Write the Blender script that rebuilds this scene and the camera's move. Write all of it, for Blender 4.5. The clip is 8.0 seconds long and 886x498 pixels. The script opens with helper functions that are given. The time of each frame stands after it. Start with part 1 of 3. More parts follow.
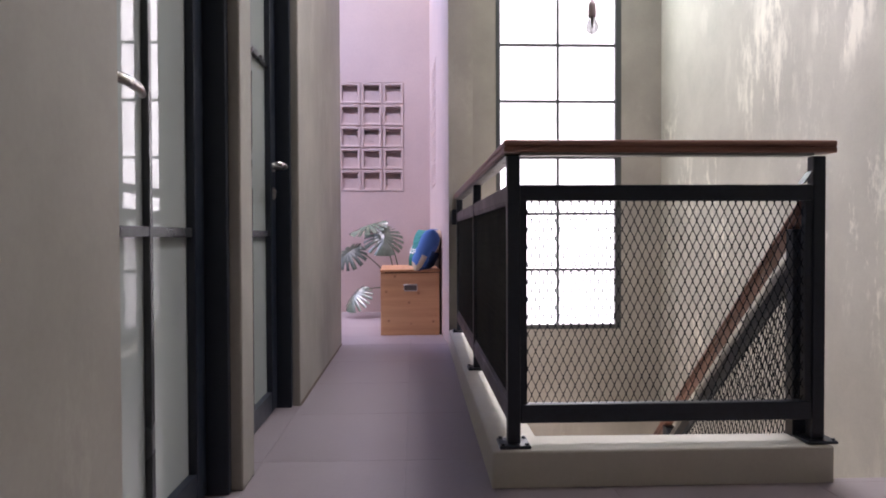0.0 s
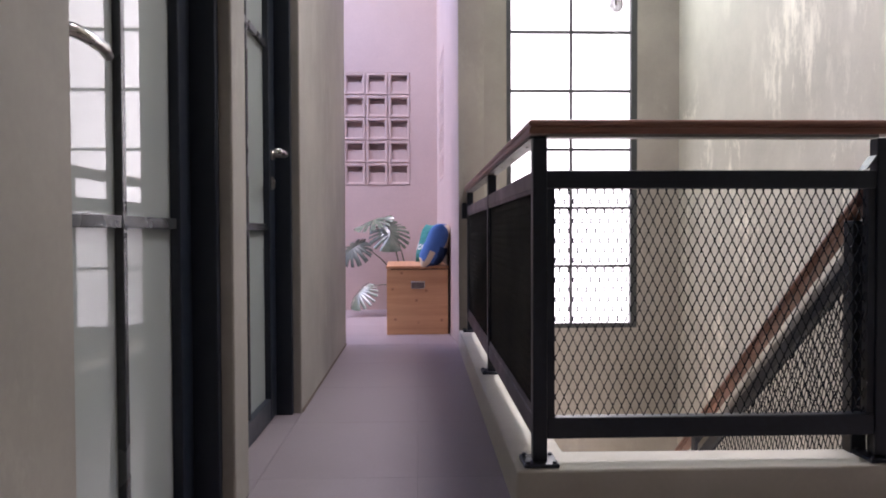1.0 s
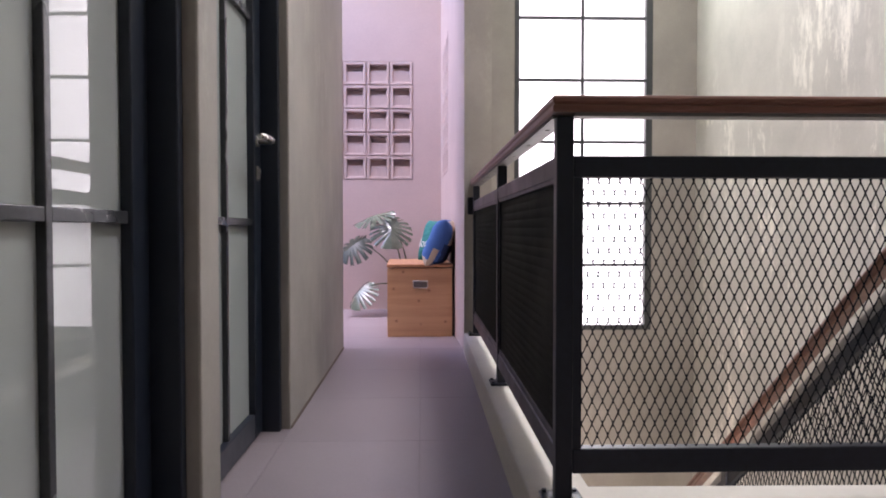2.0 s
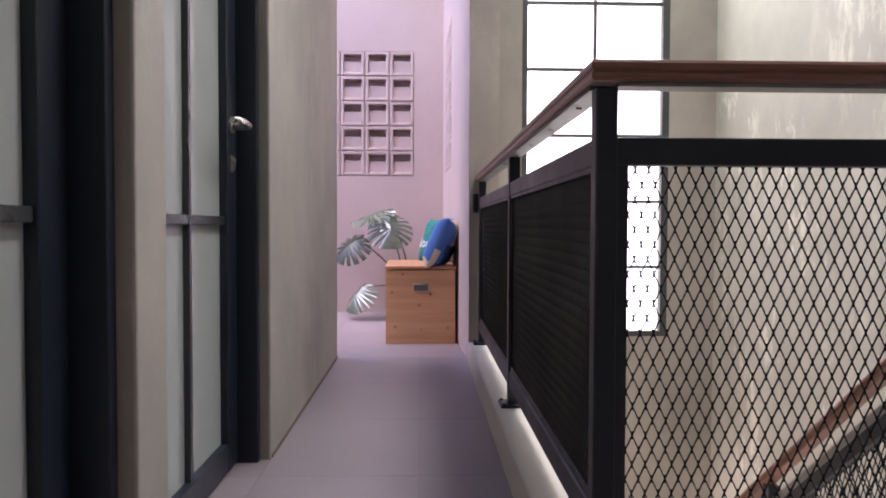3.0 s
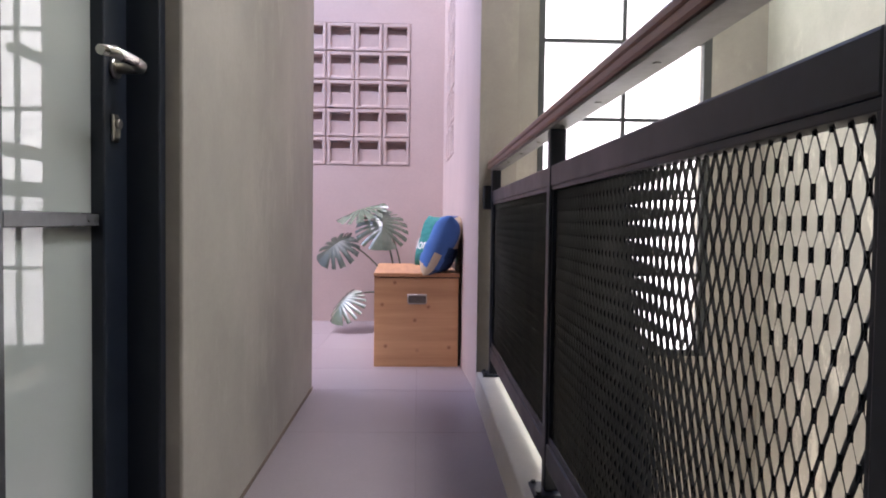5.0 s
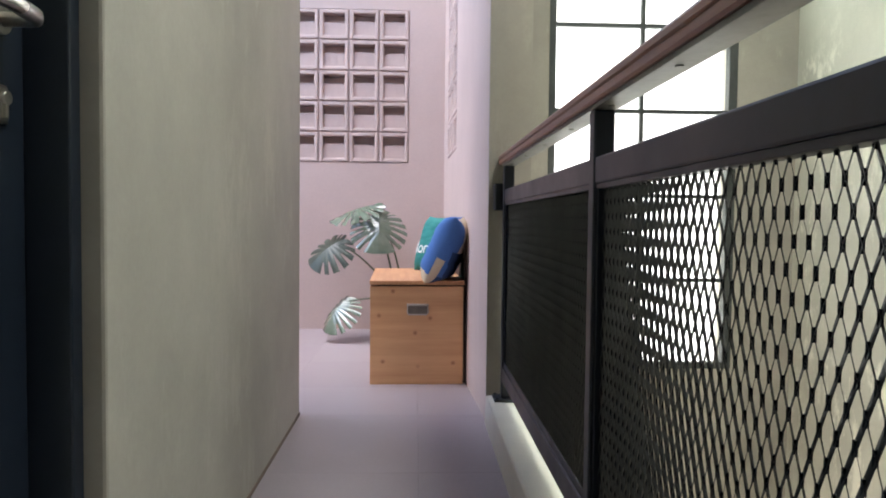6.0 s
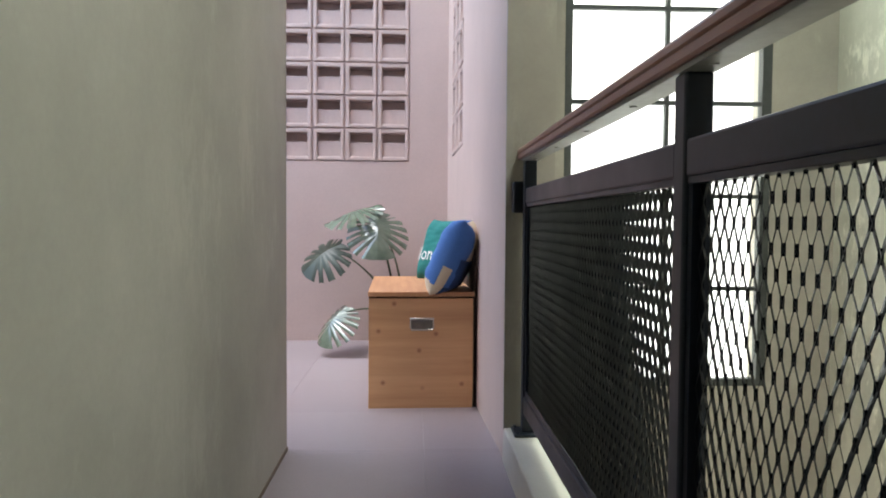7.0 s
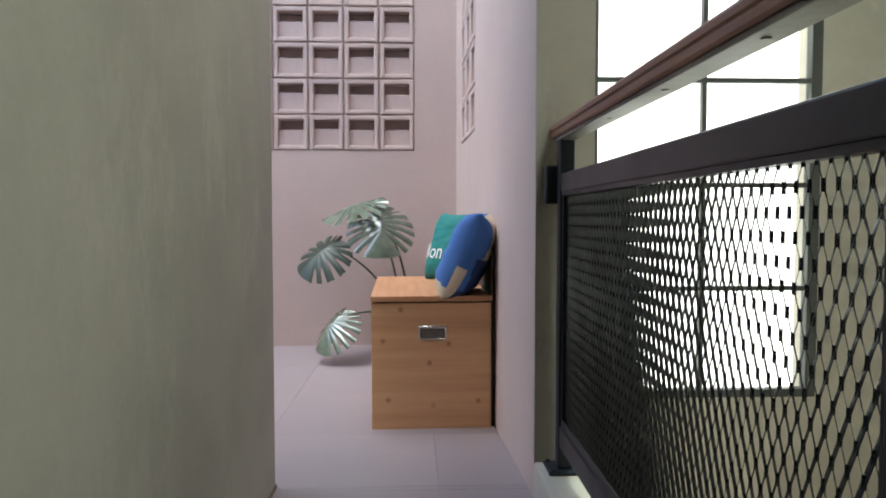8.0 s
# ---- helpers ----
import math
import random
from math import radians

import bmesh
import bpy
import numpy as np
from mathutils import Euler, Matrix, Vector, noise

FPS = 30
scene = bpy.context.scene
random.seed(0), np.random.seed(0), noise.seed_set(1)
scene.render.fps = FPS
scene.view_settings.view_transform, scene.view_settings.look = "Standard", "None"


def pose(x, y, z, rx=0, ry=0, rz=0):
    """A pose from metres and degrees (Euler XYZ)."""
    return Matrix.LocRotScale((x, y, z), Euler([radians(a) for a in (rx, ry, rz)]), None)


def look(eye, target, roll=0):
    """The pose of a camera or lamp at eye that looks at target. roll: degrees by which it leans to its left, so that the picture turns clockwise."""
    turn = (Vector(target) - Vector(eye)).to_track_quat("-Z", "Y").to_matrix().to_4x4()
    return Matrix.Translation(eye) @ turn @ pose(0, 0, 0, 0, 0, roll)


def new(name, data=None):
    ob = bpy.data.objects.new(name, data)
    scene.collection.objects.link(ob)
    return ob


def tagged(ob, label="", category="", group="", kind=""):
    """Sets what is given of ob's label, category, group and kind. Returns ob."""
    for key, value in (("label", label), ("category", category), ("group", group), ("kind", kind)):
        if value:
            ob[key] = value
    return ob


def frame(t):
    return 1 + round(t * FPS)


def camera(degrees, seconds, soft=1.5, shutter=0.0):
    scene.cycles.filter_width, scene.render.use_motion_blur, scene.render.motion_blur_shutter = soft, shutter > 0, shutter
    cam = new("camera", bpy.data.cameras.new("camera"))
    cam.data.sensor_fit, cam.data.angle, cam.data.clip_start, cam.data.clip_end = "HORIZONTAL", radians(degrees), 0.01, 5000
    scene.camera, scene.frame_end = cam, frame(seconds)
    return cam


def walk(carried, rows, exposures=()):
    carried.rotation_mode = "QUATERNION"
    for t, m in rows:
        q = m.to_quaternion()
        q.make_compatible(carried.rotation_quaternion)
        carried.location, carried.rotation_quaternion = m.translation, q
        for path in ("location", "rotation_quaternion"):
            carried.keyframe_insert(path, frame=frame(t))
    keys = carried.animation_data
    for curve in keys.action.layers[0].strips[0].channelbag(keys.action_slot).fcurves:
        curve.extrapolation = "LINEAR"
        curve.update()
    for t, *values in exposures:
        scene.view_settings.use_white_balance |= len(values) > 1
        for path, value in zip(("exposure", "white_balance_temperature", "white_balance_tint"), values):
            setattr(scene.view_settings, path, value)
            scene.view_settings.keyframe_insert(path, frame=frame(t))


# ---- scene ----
cam = camera(64.9, 8.0, soft=1.9)
PATH = [
    (0, (-0.038, -0.431, 0.726), (0.043, 1.568, 0.689), -0.2),
    (0.5, (-0.045, -0.33, 0.725), (0.029, 1.668, 0.682), -0.2),
    (1, (-0.063, -0.204, 0.715), (0.006, 1.794, 0.668), -0.2),
    (1.5, (-0.062, -0.07, 0.715), (0.002, 1.928, 0.662), -0.1),
    (3, (-0.061, 0.414, 0.721), (-0.003, 2.412, 0.659), 0.2),
    (3.5, (-0.081, 0.591, 0.74), (-0.02, 2.589, 0.675), 0.4),
    (4, (-0.064, 0.793, 0.737), (0.0, 2.791, 0.671), 0.5),
    (4.5, (-0.062, 0.991, 0.736), (0.005, 2.989, 0.666), 0.7),
    (6, (-0.083, 1.547, 0.759), (-0.005, 3.544, 0.679), 0.6),
    (6.5, (-0.08, 1.722, 0.763), (0.0, 3.719, 0.685), 0.4),
    (7, (-0.107, 1.914, 0.768), (-0.024, 3.911, 0.6925), 0.4),
    (7.5, (-0.137, 2.092, 0.775), (-0.0545, 4.089, 0.695), 0.2),
    (8, (-0.131, 2.296, 0.765), (-0.055, 4.292, 0.674), -0.0),
]
EXPOSURES = [(0, 2.33, 6350, 33), (3.2, 2.54, 6400, 33), (4.5, 2.58, 6400, 31), (6.2, 2.66, 6500, 9), (7.3, 2.44, 6550, 6), (8, 2.32, 6550, 4)]
walk(cam, [(t, look(eye, target, roll)) for t, eye, target, roll in PATH], EXPOSURES)


# ---- world and light ----
world = bpy.data.worlds.new("world")
scene.world = world
world.use_nodes = True
wn = world.node_tree.nodes
sky = wn.new("ShaderNodeTexSky")
sky.sky_type = "NISHITA"
sky.sun_disc = False
sky.sun_elevation = radians(67)
sky.sun_rotation = radians(-112)
sky.dust_density = 1.2
sky.ozone_density = 0.4
world.node_tree.links.new(sky.outputs[0], wn["Background"].inputs[0])
wn["Background"].inputs[1].default_value = 0.15
sun_data = bpy.data.lights.new("sun", "SUN")
sun_data.energy, sun_data.angle, sun_data.color = 0.42, radians(35), (0.88, 0.94, 1.0)
sun = new("sun", sun_data)
sun.matrix_world = look((-4.6, 3.6, 12), (0, 5.5, 0))

# daylight through the window's upper rows
lamp_data = bpy.data.lights.new("window_daylight", "AREA")
lamp_data.shape, lamp_data.size, lamp_data.size_y = "RECTANGLE", 0.95, 1.3
lamp_data.energy, lamp_data.color = 12, (0.82, 1.0, 0.87)
lamp_data.spread = radians(160)
lamp = new("window_daylight", lamp_data)
lamp.matrix_world = look((1.175, 5.41, 3.3), (1.6, 2.2, -0.3))
# fill light added from above through an unseen opening cut in the ceiling
roof_data = bpy.data.lights.new("stairwell_top_fill", "AREA")
roof_data.shape, roof_data.size, roof_data.size_y = "RECTANGLE", 0.80, 1.45
roof_data.energy, roof_data.color = 22, (0.94, 1.0, 0.92)
roof_data.spread = radians(130)
roof = new("stairwell_top_fill", roof_data)
roof.matrix_world = look((1.3, 2.42, 4.48), (1.6, 2.42, 0))
# fill light added low in the window wall, where nothing is seen
low_data = bpy.data.lights.new("lower_stairwell_fill", "AREA")
low_data.shape, low_data.size, low_data.size_y = "RECTANGLE", 0.95, 1.3
low_data.energy, low_data.color = 5.5, (1.0, 0.95, 0.80)
low = new("lower_stairwell_fill", low_data)
low.matrix_world = look((1.175, 5.40, -2.0), (1.3, 2.6, -0.6))


# ---- materials ----
def nodes_of(name):
    m = bpy.data.materials.new(name)
    m.use_nodes = True
    return m, m.node_tree.nodes, m.node_tree.links, m.node_tree.nodes["Principled BSDF"]


def tex_noise(n, l, scale, detail=6, rough=0.6, stretch=(1, 1, 1)):
    co = n.new("ShaderNodeTexCoord")
    mp = n.new("ShaderNodeMapping")
    mp.inputs["Scale"].default_value = stretch
    tx = n.new("ShaderNodeTexNoise")
    tx.inputs["Scale"].default_value = scale
    tx.inputs["Detail"].default_value = detail
    tx.inputs["Roughness"].default_value = rough
    l.new(co.outputs["Object"], mp.inputs[0])
    l.new(mp.outputs[0], tx.inputs["Vector"])
    return tx


def ramp(n, l, src, stops):
    r = n.new("ShaderNodeValToRGB")
    el = r.color_ramp.elements
    while len(el) < len(stops):
        el.new(0.5)
    for e, (p, c) in zip(el, stops):
        e.position, e.color = p, (*c, 1)
    l.new(src, r.inputs[0])
    return r


def mixed(n, l, fac, a, b, kind="MIX"):
    x = n.new("ShaderNodeMix")
    x.data_type, x.blend_type = "RGBA", kind
    for sock, v in ((0, fac), (6, a), (7, b)):
        if isinstance(v, (int, float)):
            x.inputs[sock].default_value = v
        elif isinstance(v, tuple):
            x.inputs[sock].default_value = (*v, 1)
        else:
            l.new(v, x.inputs[sock])
    return x.outputs[2]


def bumped(n, l, b, src, strength, dist=0.002):
    bp = n.new("ShaderNodeBump")
    bp.inputs["Strength"].default_value = strength
    bp.inputs["Distance"].default_value = dist
    l.new(src, bp.inputs["Height"])
    l.new(bp.outputs[0], b.inputs["Normal"])


def scaled(c, k):
    return tuple(min(1.0, v * k) for v in c)


def plain(name, col, rough=0.5, metal=0.0, scale=40, amount=0.12, bump=0.15, big=4):
    """Paint, metal or cloth with grain at two scales."""
    m, n, l, b = nodes_of(name)
    fine, wide = tex_noise(n, l, scale), tex_noise(n, l, big, 3)
    f = ramp(n, l, fine.outputs[0], [(0.3, scaled(col, 1 - amount)), (0.7, scaled(col, 1 + amount))])
    w = ramp(n, l, wide.outputs[0], [(0.3, (1 - amount,) * 3), (0.7, (1, 1, 1))])
    l.new(mixed(n, l, 1.0, f.outputs[0], w.outputs[0], "MULTIPLY"), b.inputs["Base Color"])
    rr = ramp(n, l, wide.outputs[0], [(0.3, (max(0, rough - 0.08),) * 3), (0.7, (min(1, rough + 0.08),) * 3)])
    l.new(rr.outputs[0], b.inputs["Roughness"])
    b.inputs["Metallic"].default_value = metal
    if bump:
        bumped(n, l, b, fine.outputs[0], bump)
    return m


def plaster(name, col, mottling=0.16, flecks=0.0, rough=0.75, patch=None):
    """Trowelled cement render: cloudy mottling, fine grain, pale lime flecks."""
    m, n, l, b = nodes_of(name)
    wide = tex_noise(n, l, 1.3, 6, 0.62)
    streak = tex_noise(n, l, 3.2, 5, 0.55, (1, 1, 0.55))
    fine = tex_noise(n, l, 70, 4)
    c1 = ramp(n, l, wide.outputs[0], [(0.32, scaled(col, 1 - mottling)), (0.68, scaled(col, 1 + mottling * 0.6))])
    c2 = ramp(n, l, streak.outputs[0], [(0.35, (1 - mottling * 0.4,) * 3), (0.65, (1, 1, 1))])
    c3 = ramp(n, l, fine.outputs[0], [(0.3, (0.95, 0.95, 0.95)), (0.7, (1, 1, 1))])
    out = mixed(n, l, 1.0, mixed(n, l, 1.0, c1.outputs[0], c2.outputs[0], "MULTIPLY"), c3.outputs[0], "MULTIPLY")
    if flecks:
        fl = tex_noise(n, l, 4.5, 10, 0.78, (1, 1, 0.4))
        area = tex_noise(n, l, 1.1, 2)
        mul = n.new("ShaderNodeMath")
        mul.operation = "MULTIPLY"
        l.new(ramp(n, l, fl.outputs[0], [(0.53, (0, 0, 0)), (0.60, (1, 1, 1))]).outputs[0], mul.inputs[0])
        l.new(ramp(n, l, area.outputs[0], [(0.44, (0, 0, 0)), (0.58, (flecks,) * 3)]).outputs[0], mul.inputs[1])
        out = mixed(n, l, mul.outputs[0], out, scaled(col, 1.7))
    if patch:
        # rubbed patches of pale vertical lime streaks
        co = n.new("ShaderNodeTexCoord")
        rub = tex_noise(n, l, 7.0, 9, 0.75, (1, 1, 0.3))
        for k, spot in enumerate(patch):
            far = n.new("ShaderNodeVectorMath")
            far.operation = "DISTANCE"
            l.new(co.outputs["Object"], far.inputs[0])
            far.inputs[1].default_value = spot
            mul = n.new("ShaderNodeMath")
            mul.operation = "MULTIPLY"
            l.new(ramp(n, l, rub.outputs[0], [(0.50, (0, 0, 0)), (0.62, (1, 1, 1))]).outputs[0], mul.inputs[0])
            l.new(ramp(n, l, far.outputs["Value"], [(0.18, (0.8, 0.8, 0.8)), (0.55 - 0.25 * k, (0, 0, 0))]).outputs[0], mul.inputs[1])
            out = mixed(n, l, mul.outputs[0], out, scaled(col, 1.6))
    l.new(out, b.inputs["Base Color"])
    b.inputs["Roughness"].default_value = rough
    add = n.new("ShaderNodeMath")
    add.operation = "ADD"
    l.new(wide.outputs[0], add.inputs[0])
    l.new(fine.outputs[0], add.inputs[1])
    bumped(n, l, b, add.outputs[0], 0.09, 0.003)
    return m


def wood(name, dark, light, rough=0.45, along="Y", scale=6, knots=False):
    m, n, l, b = nodes_of(name)
    st = {"X": (0.06, 1, 1), "Y": (1, 0.06, 1), "Z": (1, 1, 0.06)}[along]
    g = tex_noise(n, l, scale * 9, 6, 0.65, st)
    w = tex_noise(n, l, scale * 1.6, 4, 0.6, st)
    c = ramp(n, l, g.outputs[0], [(0.3, dark), (0.7, light)])
    c2 = ramp(n, l, w.outputs[0], [(0.3, (0.78, 0.74, 0.7)), (0.65, (1, 1, 1))])
    out = mixed(n, l, 1.0, c.outputs[0], c2.outputs[0], "MULTIPLY")
    if knots:
        co = n.new("ShaderNodeTexCoord")
        vo = n.new("ShaderNodeTexVoronoi")
        vo.voronoi_dimensions = "2D"
        vo.inputs["Scale"].default_value = 8.5
        sp, cb = n.new("ShaderNodeSeparateXYZ"), n.new("ShaderNodeCombineXYZ")
        l.new(co.outputs["Object"], sp.inputs[0])
        l.new(sp.outputs[0], cb.inputs[0])
        l.new(sp.outputs[2], cb.inputs[1])
        l.new(cb.outputs[0], vo.inputs["Vector"])
        k = ramp(n, l, vo.outputs["Distance"], [(0.035, (0.85, 0.85, 0.85)), (0.11, (0, 0, 0))])
        gate = ramp(n, l, vo.outputs["Color"], [(0.45, (0, 0, 0)), (0.5, (1, 1, 1))])
        gm = n.new("ShaderNodeMath")
        gm.operation = "MULTIPLY"
        l.new(k.outputs[0], gm.inputs[0])
        l.new(gate.outputs[0], gm.inputs[1])
        out = mixed(n, l, gm.outputs[0], out, (dark[0] * 0.55, dark[1] * 0.42, dark[2] * 0.4))
    l.new(out, b.inputs["Base Color"])
    b.inputs["Roughness"].default_value = rough
    bumped(n, l, b, g.outputs[0], 0.12, 0.001)
    return m


def floor_tile_material():
    m, n, l, b = nodes_of("matt_grey_tile")
    wide, fine = tex_noise(n, l, 2.2, 5), tex_noise(n, l, 90, 4)
    info = n.new("ShaderNodeObjectInfo")
    c = ramp(n, l, wide.outputs[0], [(0.3, (0.240, 0.200, 0.208)), (0.7, (0.310, 0.262, 0.272))])
    t = ramp(n, l, info.outputs["Random"], [(0.0, (0.95, 0.95, 0.95)), (1.0, (1, 1, 1))])
    f = ramp(n, l, fine.outputs[0], [(0.3, (0.93, 0.93, 0.93)), (0.7, (1, 1, 1))])
    l.new(mixed(n, l, 1.0, mixed(n, l, 1.0, c.outputs[0], t.outputs[0], "MULTIPLY"), f.outputs[0], "MULTIPLY"), b.inputs["Base Color"])
    r = ramp(n, l, wide.outputs[0], [(0.3, (0.33,) * 3), (0.7, (0.46,) * 3)])
    l.new(r.outputs[0], b.inputs["Roughness"])
    bumped(n, l, b, fine.outputs[0], 0.06, 0.001)
    return m


def glow(name, col, strength):
    m = bpy.data.materials.new(name)
    m.use_nodes = True
    n, l = m.node_tree.nodes, m.node_tree.links
    n.remove(n["Principled BSDF"])
    e = n.new("ShaderNodeEmission")
    e.inputs[0].default_value, e.inputs[1].default_value = (*col, 1), strength
    l.new(e.outputs[0], n["Material Output"].inputs[0])
    return m


def clear_glass(name, col=(1, 1, 1), rough=0.0):
    m, n, l, b = nodes_of(name)
    b.inputs["Base Color"].default_value = (*col, 1)
    b.inputs["Transmission Weight"].default_value = 1
    b.inputs["Roughness"].default_value = rough
    b.inputs["IOR"].default_value = 1.45
    return m


def etched_glass():
    """Back-etched door glass: milky body under a polished face."""
    m, n, l, b = nodes_of("etched_glass")
    wide = tex_noise(n, l, 1.5, 3)
    c = ramp(n, l, wide.outputs[0], [(0.3, (0.40, 0.435, 0.405)), (0.7, (0.45, 0.485, 0.455))])
    l.new(c.outputs[0], b.inputs["Base Color"])
    b.inputs["Roughness"].default_value = 0.015
    b.inputs["IOR"].default_value = 1.65
    return m


def leaf_material(name, col, pale):
    m, n, l, b = nodes_of(name)
    tx = tex_noise(n, l, 9, 5)
    r = ramp(n, l, tx.outputs[0], [(0.35, col), (0.7, pale)])
    l.new(r.outputs[0], b.inputs["Base Color"])
    b.inputs["Roughness"].default_value = 0.24
    b.inputs["IOR"].default_value = 1.95
    bumped(n, l, b, tx.outputs[0], 0.2, 0.003)
    return m


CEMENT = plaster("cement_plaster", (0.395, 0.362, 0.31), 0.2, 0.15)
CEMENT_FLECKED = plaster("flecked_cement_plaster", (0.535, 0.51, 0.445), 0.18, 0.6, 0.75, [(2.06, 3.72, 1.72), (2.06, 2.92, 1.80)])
CURB_CEMENT = plaster("curb_cement", (0.58, 0.54, 0.465), 0.12)
LILAC = plaster("pale_lilac_wall_paint", (0.54, 0.419, 0.372), 0.08, 0, 0.7)
LOWER = plaster("lower_wall_paint", (0.45, 0.38, 0.29), 0.12)
CEILING_PAINT = plain("ceiling_paint", (0.7, 0.68, 0.65), 0.8)
TILE = floor_tile_material()
GROUT = plain("grout", (0.19, 0.165, 0.17), 0.9)
BLACK_STEEL = plain("black_painted_steel", (0.008, 0.013, 0.024), 0.42, 0.0, 60, 0.2, 0.05)
MESH_STEEL = plain("black_mesh_steel", (0.006, 0.010, 0.018), 0.55, 0.0, 60, 0.2, 0.0)
MESH_STEEL.node_tree.nodes["Principled BSDF"].inputs["Specular IOR Level"].default_value = 0.1
GREY_STEEL = plain("grey_primed_steel", (0.20, 0.195, 0.18), 0.5, 0.2, 50)
DOOR_PAINT = plain("dark_blue_black_door_paint", (0.012, 0.018, 0.030), 0.42, 0.0, 60, 0.06, 0.02)
MUNTIN_PAINT = plain("grey_glazing_bar_paint", (0.05, 0.054, 0.058), 0.26, 0.0, 60, 0.1, 0.02)
WINDOW_PAINT = plain("window_bar_paint", (0.055, 0.06, 0.058), 0.5, 0.0, 60, 0.15, 0.05)
NICKEL = plain("brushed_nickel", (0.55, 0.52, 0.48), 0.28, 1.0, 120, 0.1, 0.05)
RAIL_WOOD = wood("red_brown_rail_wood", (0.20, 0.09, 0.062), (0.34, 0.165, 0.115), 0.32, "Y", 5)
RAIL_WOOD_X = wood("red_brown_rail_wood_across", (0.20, 0.09, 0.062), (0.34, 0.165, 0.115), 0.32, "X", 5)
PINE = wood("orange_pine", (0.61, 0.33, 0.165), (0.72, 0.425, 0.225), 0.5, "X", 4, True)
PINE_LID = wood("orange_pine_lid", (0.46, 0.22, 0.105), (0.58, 0.31, 0.16), 0.5, "Y", 4)
# back board's brown; also paints the shade beside bench and under lid
BROWN_GAP_SHADE = plain("dark_brown_and_gap_shade", (0.05, 0.03, 0.022), 0.7)
ETCHED = etched_glass()
PANE = clear_glass("window_pane")
BULB_GLASS = clear_glass("bulb_glass", (0.5, 0.5, 0.5), 0.15)
WHITE_SKY = glow("white_sky", (0.97, 1.0, 0.94), 0.8)
LOW_GLOW = glow("lower_fill_glow", (1.0, 0.96, 0.86), 2.4)
# same leaf green, painted lighter where lit and darker on the turned-away leaf
LEAF_LIT = leaf_material("lit_monstera_leaf", (0.06, 0.09, 0.055), (0.14, 0.18, 0.125))
LEAF_SHADED = leaf_material("shaded_monstera_leaf", (0.018, 0.028, 0.017), (0.05, 0.066, 0.042))
LEAF_SHADED.node_tree.nodes["Principled BSDF"].inputs["IOR"].default_value = 1.5
LEAF_SHADED.node_tree.nodes["Principled BSDF"].inputs["Roughness"].default_value = 0.42
STEM = plain("stem_green", (0.07, 0.085, 0.04), 0.5)
POT = plain("grey_clay_pot", (0.22, 0.2, 0.19), 0.8)
SOIL = plain("soil", (0.03, 0.022, 0.016), 0.95)
BLUE = plain("blue_cushion_cloth", (0.05, 0.14, 0.38), 0.85, 0, 300, 0.15, 0.3)
NAVY = plain("navy_cushion_cloth", (0.012, 0.045, 0.13), 0.85, 0, 300, 0.15, 0.3)
CREAM = plain("cream_cushion_cloth", (0.55, 0.45, 0.32), 0.9, 0, 300, 0.1, 0.3)
TEAL = plain("teal_cushion_cloth", (0.012, 0.17, 0.15), 0.85, 0, 300, 0.15, 0.3)
WHITE_PRINT = plain("white_print", (0.75, 0.75, 0.72), 0.8, 0, 200, 0.05, 0)
BLACK_PLASTIC = plain("black_plastic", (0.012, 0.012, 0.013), 0.4)
WHITE_PLASTIC = plain("white_plastic", (0.6, 0.58, 0.55), 0.4)


# ---- mesh helpers ----
def thing(name, label, category, at=(0, 0, 0), group="", kind=""):
    e = new(name)
    e.location = at
    e.empty_display_size = 0.05
    bpy.context.view_layer.update()
    return tagged(e, label, category, group, kind)


def part(name, bm, material, parent=None, label=""):
    """Links a bmesh, in world metres, as one mesh under a thing or a part."""
    me = bpy.data.meshes.new(name)
    bm.normal_update()
    bm.to_mesh(me)
    bm.free()
    for m in material if isinstance(material, (list, tuple)) else [material]:
        me.materials.append(m)
    ob = new(name, me)
    if parent:
        bpy.context.view_layer.update()
        ob.parent = parent
        ob.matrix_parent_inverse = parent.matrix_world.inverted()
    return tagged(ob, label)


def setting(name, bm, material, label, category):
    ob = part(name, bm, material)
    return tagged(ob, label, category, "", "structure")


def box(x0, x1, y0, y1, z0, z1, bevel=0.0, bm=None, m=None, seg=2):
    own = bmesh.new()
    bmesh.ops.create_cube(own, size=1)
    for v in own.verts:
        v.co = Vector((x0 + (v.co.x + 0.5) * (x1 - x0), y0 + (v.co.y + 0.5) * (y1 - y0), z0 + (v.co.z + 0.5) * (z1 - z0)))
    if bevel:
        bmesh.ops.bevel(own, geom=own.edges[:], offset=bevel, segments=seg, affect="EDGES", profile=0.5)
    if m:
        bmesh.ops.transform(own, matrix=m, verts=own.verts)
    if bm is None:
        return own
    return join(bm, own)


def join(bm, own):
    me = bpy.data.meshes.new("tmp")
    own.to_mesh(me)
    own.free()
    bm.from_mesh(me)
    bpy.data.meshes.remove(me)
    return bm


